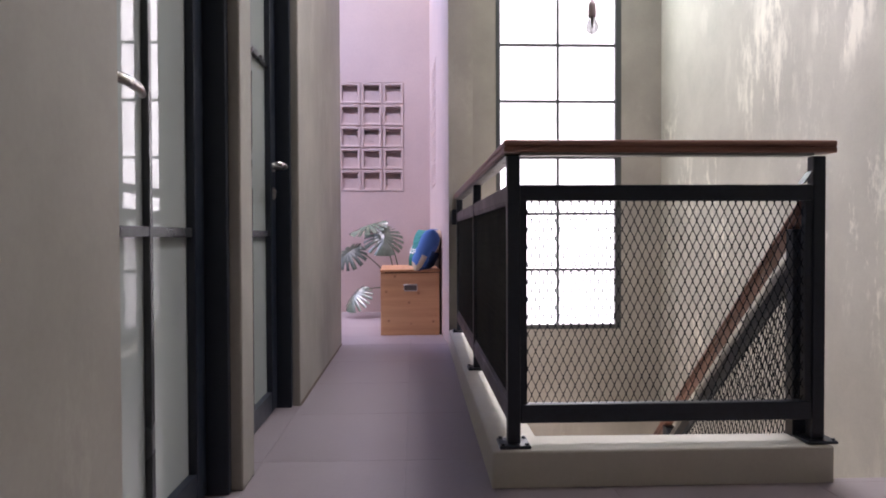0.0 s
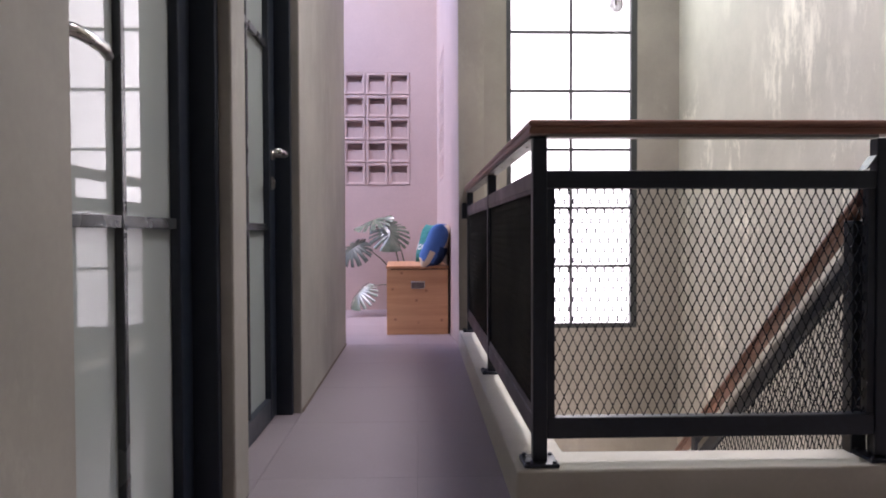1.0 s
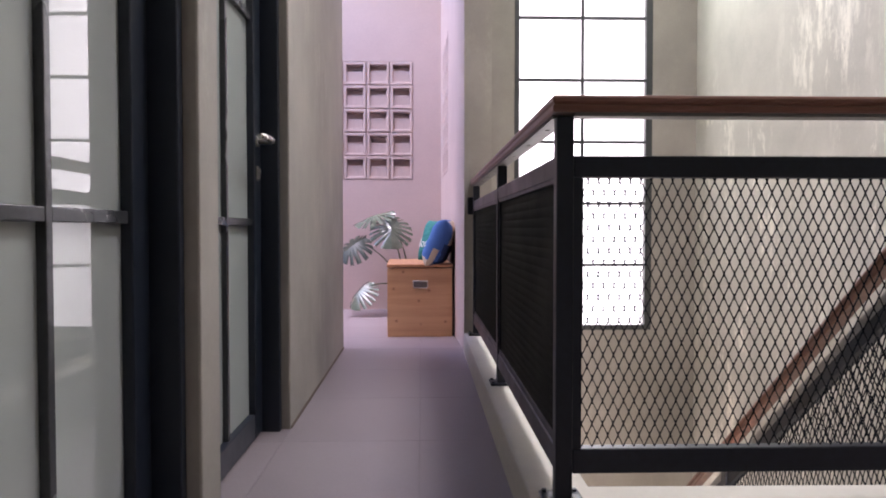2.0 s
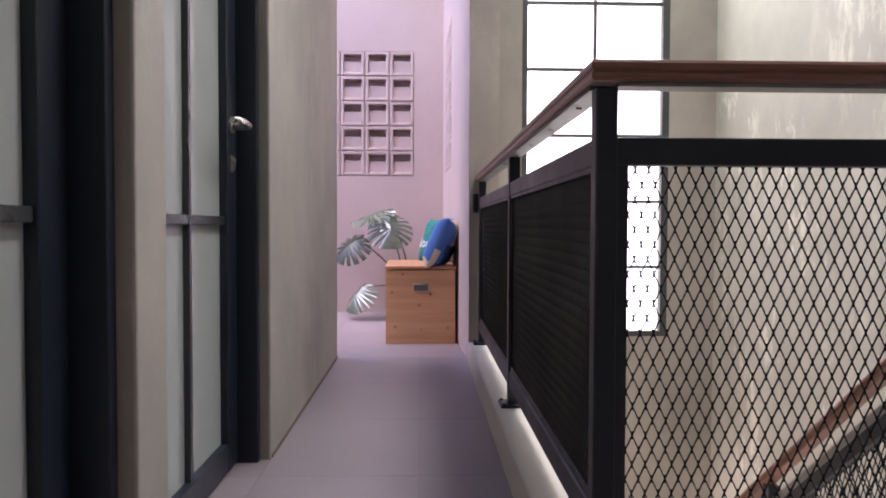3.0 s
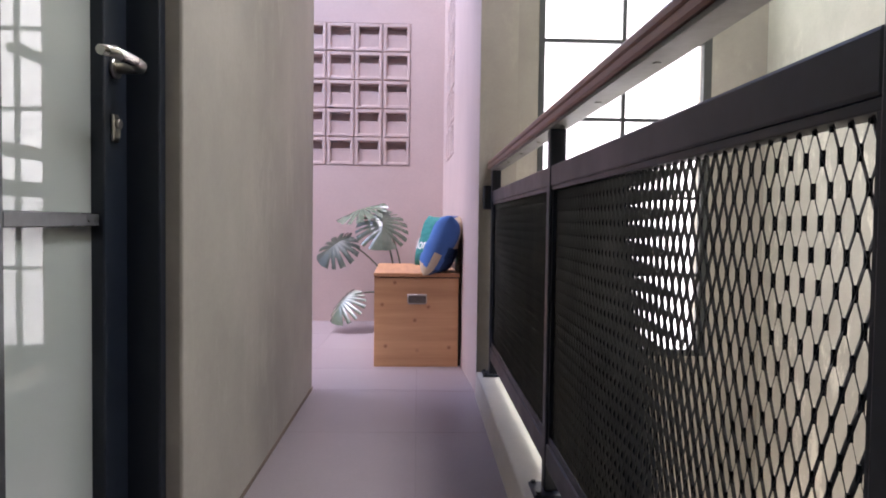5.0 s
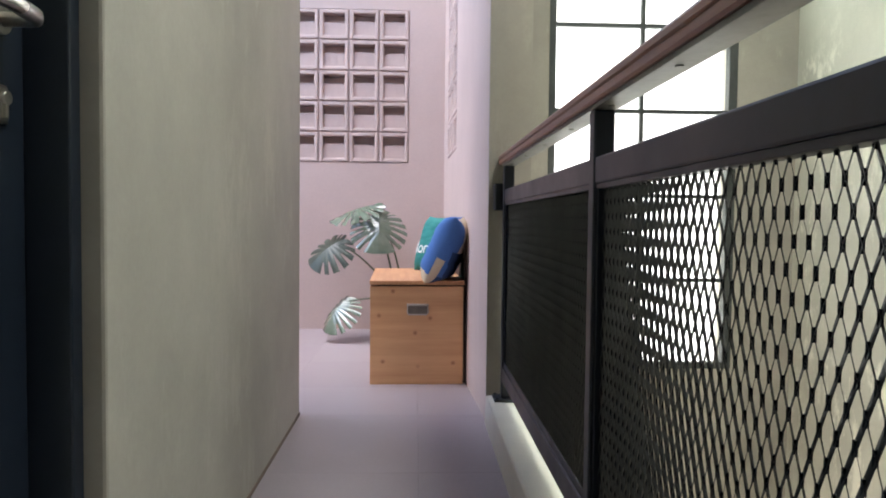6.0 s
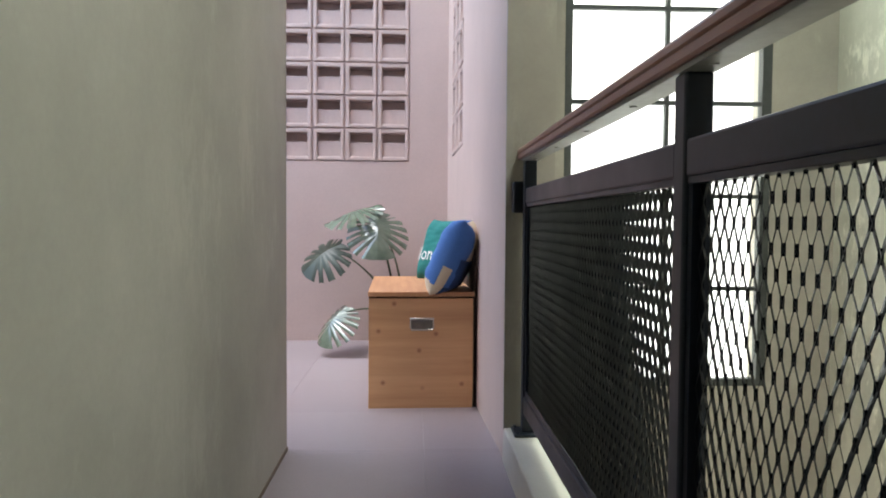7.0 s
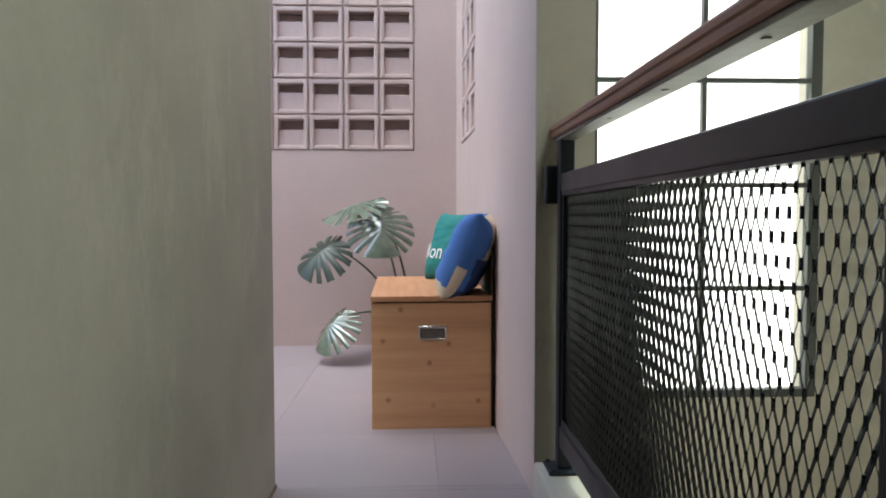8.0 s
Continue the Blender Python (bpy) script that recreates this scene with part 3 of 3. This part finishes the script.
part("rail_strip", box(CX + HALF, RX - HALF, FY - 0.022, FY + 0.022, RH - 0.008, RH, 0.001), GREY_STEEL, rail, "grey steel strip screwed under the handrail")
part("end_bracket", sweep([(-0.018, 0), (0.018, 0), (0.018, 0.004), (-0.018, 0.004)], [((RX - HALF - 0.030, FY, 0.879), (0, 1, 0), (1, 0, 0)), ((RX - HALF - 0.004, FY, 0.915), (0, 1, 0), (1, 0, 0))]), BLACK_STEEL, rail)
part("wall_bracket", box(CX - 0.049, CX + 0.006, PIER - 0.042, PIER - 0.001, 0.80, 0.90, 0.008), BLACK_STEEL, rail, "black wall fixing block")

# ---- stair balustrade ----
SX = 1.14
SL = 0.84
stair_rail = thing("stair_balustrade", "sloping black mesh stair balustrade with wooden handrail", "railing", (SX, 1.675, -0.10))


def slope_z(y, z):
    return z - SL * (y - 1.65)


SY0, SY1 = 1.69, 3.9


def sloped(z0, z1, half, y0=SY0, y1=SY1):
    pr = [(-half, 0), (half, 0), (half, z1 - z0), (-half, z1 - z0)]
    return sweep(pr, [((SX, y0, slope_z(y0, z0)), (1, 0, 0), (0, 0, 1)), ((SX, y1, slope_z(y1, z0)), (1, 0, 0), (0, 0, 1))])


part("handrail", sweep(handrail_profile(0.021, 0.048), [((SX, 1.64, slope_z(1.64, 0.772)), (1, 0, 0), (0, 0, 1)), ((SX, SY1, slope_z(SY1, 0.772)), (1, 0, 0), (0, 0, 1))]),
     RAIL_WOOD, stair_rail, "red-brown wooden stair handrail")
part("bar", sloped(0.622, 0.672, 0.014), BLACK_STEEL, stair_rail)
part("flat_bar", sloped(0.674, 0.708, 0.010), plain("pale_grey_bar", (0.34, 0.33, 0.31), 0.5), stair_rail, "grey primed flat bar")
part("bar", sloped(-0.05, 0.01, 0.022), BLACK_STEEL, stair_rail)
for y in (1.675, 2.75, 3.88):
    p = part("post", box(SX - 0.022, SX + 0.022, y - 0.022, y + 0.022, slope_z(y, -0.24), slope_z(y, 0.765), 0.003), BLACK_STEEL, stair_rail)
m = Matrix.Translation((SX, SY0, 0)) @ Matrix.Rotation(radians(90), 4, "Z") @ Matrix.Translation((0, 0, 0.0))
bm = expanded_metal(SY1 - SY0, 0.61, MW, MH, 0.0015, 0.0028, Matrix.Identity(4))
for v in bm.verts:
    y = SY0 + v.co.x
    v.co = Vector((SX - v.co.y, y, slope_z(y, 0.01) + v.co.z))
tagged(part("mesh_panel", bm, MESH_STEEL, stair_rail, "black expanded metal diamond mesh"), kind="stuff")

# ---- hanging bulb ----
bulb = thing("pendant_bulb", "unlit clear glass bulb hanging in a brown holder", "lamp", (0.776, 2.74, 1.64))
at = (0.776, 2.74, 1.645)
part("cord", tube([(0.776, 2.74, 1.79), (0.776, 2.74, TOP)], 0.004, 8), BLACK_PLASTIC, bulb)
part("socket", lathe([(0, 0.150), (0.012, 0.150), (0.017, 0.135), (0.019, 0.085), (0.018, 0.078), (0, 0.078)], at), plain("bronze_holder", (0.40, 0.31, 0.30), 0.4, 0.2), bulb, "bronze-brown lamp holder")
part("bulb", lathe([(0, 0.0), (0.014, 0.003), (0.025, 0.014), (0.030, 0.030), (0.026, 0.048), (0.017, 0.066), (0.014, 0.080), (0.013, 0.080), (0.016, 0.066), (0.025, 0.048), (0.029, 0.030), (0.0242, 0.0146), (0.0136, 0.004), (0, 0.001)], at), BULB_GLASS, bulb, "clear glass bulb")
part("filament_stem", lathe([(0, 0.03), (0.004, 0.03), (0.006, 0.06), (0.009, 0.078), (0, 0.078)], at, 10), WHITE_PLASTIC, bulb)

# ---- storage bench ----
BX0, BX1, BY0, BY1, BZ0, BZ1 = -0.299, 0.149, 4.885, 5.745, -0.030, 0.452
bench = thing("storage_bench", "orange pine storage box bench with hinged lid against the wall", "bench", (-0.075, 5.3, BZ0))
part("front_panel", box(BX0, BX1, BY0, BY0 + 0.018, BZ0, BZ1 - 0.007, 0.0015), PINE, bench)
part("side_panel", box(BX0, BX0 + 0.018, BY0 + 0.018, BY1, BZ0, BZ1 - 0.007, 0.0015), PINE, bench)
# right side coloured dark for the shaded gap at the wall
part("side_panel", box(BX1 - 0.018, BX1, BY0 + 0.018, BY1, BZ0, BZ1 - 0.007, 0.0015), BROWN_GAP_SHADE, bench, "side board painted dark for the shade at the wall")
part("back_panel", box(BX0 + 0.018, BX1 - 0.018, BY1 - 0.018, BY1, BZ0, BZ1 - 0.007, 0.0015), PINE, bench)
part("lid", box(BX0 - 0.003, BX1 + 0.004, BY0 - 0.010, BY1, BZ1, BZ1 + 0.020, 0.002), PINE_LID, bench, "lighter pine lid")
# dark colour here stands for shade in the gap below the lid
part("lid_batten", box(BX0 + 0.03, BX1 - 0.03, BY0 + 0.03, BY1 - 0.03, BZ1 - 0.022, BZ1, 0.001), BROWN_GAP_SHADE, bench, "batten under the lid painted dark for the gap's shade")
part("back_board", box(BX1 + 0.002, BX1 + 0.012, BY0 + 0.02, BY1, BZ0, 0.72, 0.002), BROWN_GAP_SHADE, bench, "dark brown board between bench and wall")
hx, hz = -0.072, 0.334
h = part("handle", box(hx - 0.046, hx + 0.046, BY0 - 0.003, BY0, hz - 0.026, hz + 0.026, 0.001), plain("dull_handle_plate", (0.22, 0.20, 0.175), 0.5, 0.6), bench, "steel drop handle on a plate")
pts = [(hx - 0.048, BY0 - 0.008, hz + 0.020), (hx - 0.050, BY0 - 0.010, hz - 0.012), (hx - 0.044, BY0 - 0.011, hz - 0.024),
       (hx + 0.044, BY0 - 0.011, hz - 0.024), (hx + 0.050, BY0 - 0.010, hz - 0.012), (hx + 0.048, BY0 - 0.008, hz + 0.020)]
part("ring", tube(pts, 0.0035, 8), NICKEL, h, "bright bent wire pull")
part("hinge_tube", tube([(hx - 0.052, BY0 - 0.006, hz + 0.022), (hx + 0.052, BY0 - 0.006, hz + 0.022)], 0.006, 10), NICKEL, h)

bench.rotation_euler[2] = 0.0268
bench.location.x -= 0.011


# ---- cushions ----
def cushion(name, label, size, thick, m, paint, mats, slump=0.0):
    own = bmesh.new()
    n = 46
    grid = {}
    for side in (1, -1):
        for i in range(n + 1):
            for j in range(n + 1):
                u, v = 2 * i / n - 1, 2 * j / n - 1
                edge = abs(u) == 1 or abs(v) == 1
                if side == -1 and edge:
                    grid[side, i, j] = grid[1, i, j]
                    continue
                pinch = 1 - 0.07 * (1 - u * u) * abs(v) ** 4
                pinch_v = 1 - 0.07 * (1 - v * v) * abs(u) ** 4
                rounding = 1 + 0.015 * (u * v) ** 4
                h = thick / 2 * ((1 - u ** 4) * (1 - v ** 4)) ** 0.55
                h += (0.008 * noise.noise(Vector((u * 2.3, v * 2.3, side * 3.0))) + 0.004 * noise.noise(Vector((u * 3.0, v * 9.0, side * 5.0)))) * (1 - u ** 4) * (1 - v ** 4)
                grid[side, i, j] = own.verts.new(m @ Vector(((-1 + (u + 1) * (1 - slump * max(0.0, v) ** 2)) * size / 2 * pinch_v * rounding, side * h, v * size / 2 * pinch * rounding)))
    for side in (1, -1):
        for i in range(n):
            for j in range(n):
                q = [grid[side, i, j], grid[side, i + 1, j], grid[side, i + 1, j + 1], grid[side, i, j + 1]]
                f = own.faces.new(q if side == -1 else q[::-1])
                f.smooth = True
                f.material_index = paint(side, 2 * (i + 0.5) / n - 1, 2 * (j + 0.5) / n - 1)
    bmesh.ops.recalc_face_normals(own, faces=own.faces)
    ob = part(name, own, mats)
    return tagged(ob, label, "cushion", "cushions on the bench")


def blue_paint(side, u, v):
    if side == 1:
        return 2 if v < -0.62 + 0.1 * u else 0
    if (u > -0.62 and v > 0.1) or (u < -0.93 and v < -0.2):
        return 2
    return 1 if (u > -0.84 - 0.12 * v and v < 0.1) or v < -0.7 else 0


def standing(foot, along, lean, size):
    """Pose of a square cushion on its lower edge: foot is that edge's middle, lean tips it backwards."""
    x = Vector((along[0], along[1], 0)).normalized()
    y = Vector((0, 0, 1)).cross(x)
    z = (Vector((0, 0, 1)) + math.tan(radians(lean)) * Vector((1, 0, 0))).normalized()
    y = z.cross(x).normalized()
    z = x.cross(y)
    return Matrix.Translation(Vector(foot) + z * size * 0.485) @ Matrix((x, y, z)).transposed().to_4x4()


LID = BZ1 + 0.020
cushion("cushion", "square blue, navy and cream cushion leaning on the lilac wall", 0.35, 0.16,
        standing((0.004, 5.02, LID), (0.24, 0.971), 26, 0.34), blue_paint, [BLUE, NAVY, CREAM], 0.42)
TEAL_POSE = standing((0.005, 5.50, LID), (0.55, -0.83), 22, 0.335)
teal = cushion("cushion", "square teal cushion with white lettering leaning on the wall", 0.335, 0.13, TEAL_POSE, lambda sd, u, v: 0, [TEAL])
words = bpy.data.curves.new("lettering", "FONT")
words.body, words.size, words.resolution_u = "llon", 0.10, 3
wob = bpy.data.objects.new("lettering", words)
me = bpy.data.meshes.new_from_object(wob)
bm = bmesh.new()
bm.from_mesh(me)
bpy.data.objects.remove(wob)
bmesh.ops.subdivide_edges(bm, edges=bm.edges[:], cuts=1)
for v in bm.verts:
    x, z = -0.135 + v.co.x, -0.075 + v.co.y
    u, w = x / 0.1675, z / 0.1675
    h = 0.065 * ((1 - u ** 4) * (1 - w ** 4)) ** 0.55 + 0.006
    v.co = TEAL_POSE @ Vector((x, -h, z))
part("lettering", bm, WHITE_PRINT, teal, "white printed letters")


# ---- monstera ----
def monstera_leaf(length, slits, seed, droop):
    """A heart-shaped leaf split into fingers; the stem joins at the origin, the tip points along +x, its face is +z."""
    rnd = random.Random(seed)
    own = bmesh.new()
    n, rings = 420, 9
    cuts = [(s * (math.pi * (0.16 + 0.66 * (k + 0.35 * rnd.random()) / slits)), 0.32 + 0.25 * rnd.random(), 0.05 + 0.03 * rnd.random()) for s in (-1, 1) for k in range(slits)]

    def radius(a, cut=True):
        r = 0.22 + 0.68 * ((1 + math.cos(a)) / 2) ** 0.55
        for p, deep, wide in cuts:
            d = abs(a - p)
            if cut and d < wide:
                r *= 1 - (1 - deep) * (1 - (d / wide) ** 2) ** 0.5
        return r * length

    grid = []
    for i in range(n):
        a = -math.pi + 2 * math.pi * (i + 0.5) / n
        R, full = radius(a), radius(a, False)
        rib = 0.5 * length * max(0.0, 1 - abs(a) / (0.8 * math.pi))
        near = min(abs(a - p) for p, _, _ in cuts)
        reach = R / full
        col = []
        for k in range(rings + 1):
            f = reach * k / rings
            x, y = rib + (full * math.cos(a) - rib) * f, full * math.sin(a) * f
            z = -droop * (x * x + y * y) / length - 0.14 * abs(y) + 0.30 * length * min(near, 0.16) * f + 0.03 * length * (1 - f) ** 3
            col.append(own.verts.new((x, y, z)))
        grid.append(col)
    for i in range(n):
        a, b = grid[i], grid[(i + 1) % n]
        for k in range(rings):
            own.faces.new((a[k], a[k + 1], b[k + 1], b[k]))
    for f in own.faces:
        f.smooth = True
    return own


PX, PY = -0.19, 6.25
plant = thing("monstera_plant", "monstera plant with large split leaves in a clay pot", "plant", (PX, PY, -0.042))
part("pot", lathe([(0, 0), (0.075, 0), (0.085, 0.01), (0.115, 0.20), (0.122, 0.205), (0.122, 0.225), (0.108, 0.225), (0.100, 0.19), (0, 0.19)], (PX, PY, -0.042)), POT, plant, "plain grey clay pot")
part("soil", lathe([(0, 0.2), (0.099, 0.2), (0.099, 0.192), (0, 0.192)], (PX, PY, -0.042)), SOIL, plant)
# joint, tip direction, face direction, length, paint
LEAVES = [((-0.330, 6.20, 0.775), (0.05, -0.72, -0.69), (0.05, -0.66, 0.75), 0.265, LEAF_LIT, 7, 1, 0.5),
          ((-0.405, 6.32, 0.850), (-1.0, -0.12, -0.24), (-0.16, -0.16, 1.0), 0.315, LEAF_LIT, 6, 2, 0.2),
          ((-0.605, 6.22, 0.605), (-0.88, -0.25, -0.45), (-0.30, -0.62, 0.72), 0.255, LEAF_SHADED, 6, 3, 0.4),
          ((-0.555, 6.12, 0.215), (-0.66, -0.36, -0.62), (-0.36, -0.38, 0.85), 0.235, LEAF_LIT, 7, 4, 0.45)]
for joint, tip, face, length, paint, slits, seed, droop in LEAVES:
    x = Vector(tip).normalized()
    z = (Vector(face) - Vector(face).dot(x) * x).normalized()
    m = Matrix.Translation(joint) @ Matrix((x, z.cross(x), z)).transposed().to_4x4()
    bm = monstera_leaf(length, slits, seed, droop)
    bmesh.ops.transform(bm, matrix=m, verts=bm.verts)
    part("leaf", bm, paint, plant)
    j, root = Vector(joint), Vector((PX + 0.03 * math.sin(seed * 2), PY + 0.03 * math.cos(seed * 2), 0.16))
    mid = (root + j) / 2 + Vector((0.06, 0, 0.10))
    pts = [(1 - t) ** 2 * root + 2 * t * (1 - t) * mid + t * t * j for t in (k / 10 for k in range(11))]
    part("stem", tube(pts, [0.008 - 0.0035 * k / 10 for k in range(11)], 7), STEM, plant)


# ---- vent blocks ----
def vent_block_mesh(seed):
    """A square vent block, face at y = 0, a sunk slat below and an open slot above; edges cast unevenly."""
    rnd = random.Random(seed)
    w, h, r, d = 0.2085, 0.2115, 0.026, 0.10
    slot = 0.022 + rnd.uniform(-0.006, 0.006)
    bm = box(-w / 2, -w / 2 + r, 0, d, -h / 2, h / 2, 0.005, None, None, 1)
    box(w / 2 - r, w / 2, 0, d, -h / 2, h / 2, 0.005, bm, None, 1)
    box(-w / 2 + r - 0.004, w / 2 - r + 0.004, 0.0006, d, -h / 2, -h / 2 + r, 0.005, bm, None, 1)
    box(-w / 2 + r - 0.004, w / 2 - r + 0.004, 0.0006, d, h / 2 - r, h / 2, 0.005, bm, None, 1)
    box(-w / 2 + r - 0.002, w / 2 - r + 0.002, 0.022, 0.044, -h / 2 + r - 0.002, slot, 0.003, bm, None, 1)
    box(-w / 2 + r - 0.002, w / 2 - r + 0.002, 0.090, 0.098, -h / 2 + r - 0.002, h / 2 - r + 0.002, 0, bm)
    long = [e for e in bm.edges if e.calc_length() > 0.12]
    bmesh.ops.subdivide_edges(bm, edges=long, cuts=5, use_grid_fill=True)
    for v in bm.verts:
        if v.co.y < 0.06:
            p = v.co * 34 + Vector((seed * 7.3, seed * 3.1, 0))
            v.co += 0.0036 * Vector((noise.noise(p), 0.5 * noise.noise(p + Vector((9, 0, 0))), noise.noise(p + Vector((0, 9, 0)))))
    me = bpy.data.meshes.new("vent_block")
    bm.normal_update()
    bm.to_mesh(me)
    bm.free()
    return me


def block_panel(name, label, m, cols, rows, material, px, pz):
    e = thing(name, label, "vent blocks", m.translation, "", "structure")
    casts = [vent_block_mesh(k) for k in range(6)]
    for me in casts:
        me.materials.append(material)
    rnd = random.Random(5)
    for c in range(cols):
        for r in range(rows):
            b = new("vent_block", casts[rnd.randrange(6)])
            b.parent = e
            b.matrix_parent_inverse = e.matrix_world.inverted()
            b.matrix_basis = m @ Matrix.Translation(((c + 0.5) * px, -0.005 + rnd.uniform(-0.002, 0.002), (r + 0.5) * pz)) @ Matrix.Rotation(radians(rnd.uniform(-0.5, 0.5)), 4, "Y")
    bm = box(0, cols * px, 0.012, 0.09, 0, 0.008)
    for r in range(rows + 1):
        box(0, cols * px, 0.012, 0.09, max(0, r * pz - 0.006), min(rows * pz, r * pz + 0.006), 0, bm)
    for c in range(cols + 1):
        box(max(0, c * px - 0.006), min(cols * px, c * px + 0.006), 0.013, 0.089, 0, rows * pz, 0, bm)
    bmesh.ops.transform(bm, matrix=m, verts=bm.verts)
    part("mortar", bm, material, e)
    return e


block_panel("vent_block_panel", "panel of lilac-painted square concrete vent blocks", Matrix.Translation((HX0, COURT_BACK, HZ0)), COLS, 5, LILAC, PITCH_X, PITCH_Z)
ang = math.atan2(-0.0268, 1)
mm = Matrix.Translation((right_court(HOLE[1]), HOLE[1], HOLE[2])) @ Matrix.Rotation(radians(-90) - ang, 4, "Z")
block_panel("vent_block_panel", "panel of lilac-painted vent blocks in the side wall", mm, 3, 5, LILAC, 0.2266, PITCH_Z)
setting("wall_niche", box(0.345, 0.36, HOLE[0] - 0.1, HOLE[1] + 0.1, 1.0, 2.5), CEMENT, "cement wall close behind the side vent blocks", "wall")

# ---- floor tiles ----
TILE_MESHES = {}
JOINT = 0.0006
SEAM_X, SEAM_Y, SIZE = -0.07, 4.22, 0.6


def tile(x0, x1, y0, y1):
    """One bevelled tile; tiles of one size share a mesh."""
    w, d = x1 - x0 - JOINT, y1 - y0 - JOINT
    za, zb = floor_z(y0 + 1e-4), floor_z(y1)
    key = (round(w, 3), round(d, 3), round(zb - za, 4))
    if key not in TILE_MESHES:
        bm = box(0, w, 0, d, -0.0095, 0, 0.0006, None, None, 1)
        for v in bm.verts:
            v.co.z += (zb - za) * v.co.y / d
        me = bpy.data.meshes.new("tile")
        bm.normal_update()
        bm.to_mesh(me)
        bm.free()
        me.materials.append(TILE)
        TILE_MESHES[key] = me
    t = new("tile", TILE_MESHES[key])
    t.parent = floor
    t.location = (x0 + JOINT / 2, y0 + JOINT / 2, za)


def cuts(a, b, origin, extra=()):
    k = math.ceil((a - origin) / SIZE + 1e-6)
    out = [a]
    while origin + k * SIZE < b - 1e-6:
        out.append(origin + k * SIZE)
        k += 1
    out += [e for e in extra if a < e < b]
    return sorted(out + [b])


def tiled(x0, x1, y0, y1, extra=()):
    xs, ys = cuts(x0, x1, SEAM_X), cuts(y0, y1, SEAM_Y, extra)
    for a, b in zip(xs, xs[1:]):
        for c, d in zip(ys, ys[1:]):
            if b - a > 0.01 and d - c > 0.01:
                tile(a, b, c, d)


tiled(LEFT - 0.0005, 0.185, -2.2, 4.22)
tiled(0.185, RIGHT, -2.2, 1.553)
tiled(1.191, RIGHT, 1.553, STAIR_Y)
for a, b in DOORS:
    tiled(LEFT - 0.14, LEFT - 0.001, a, b)
tiled(-4.2, 0.19, 4.2505, COURT_BACK)
tiled(LEFT - 0.0005, 0.185, 4.22, 4.2505)
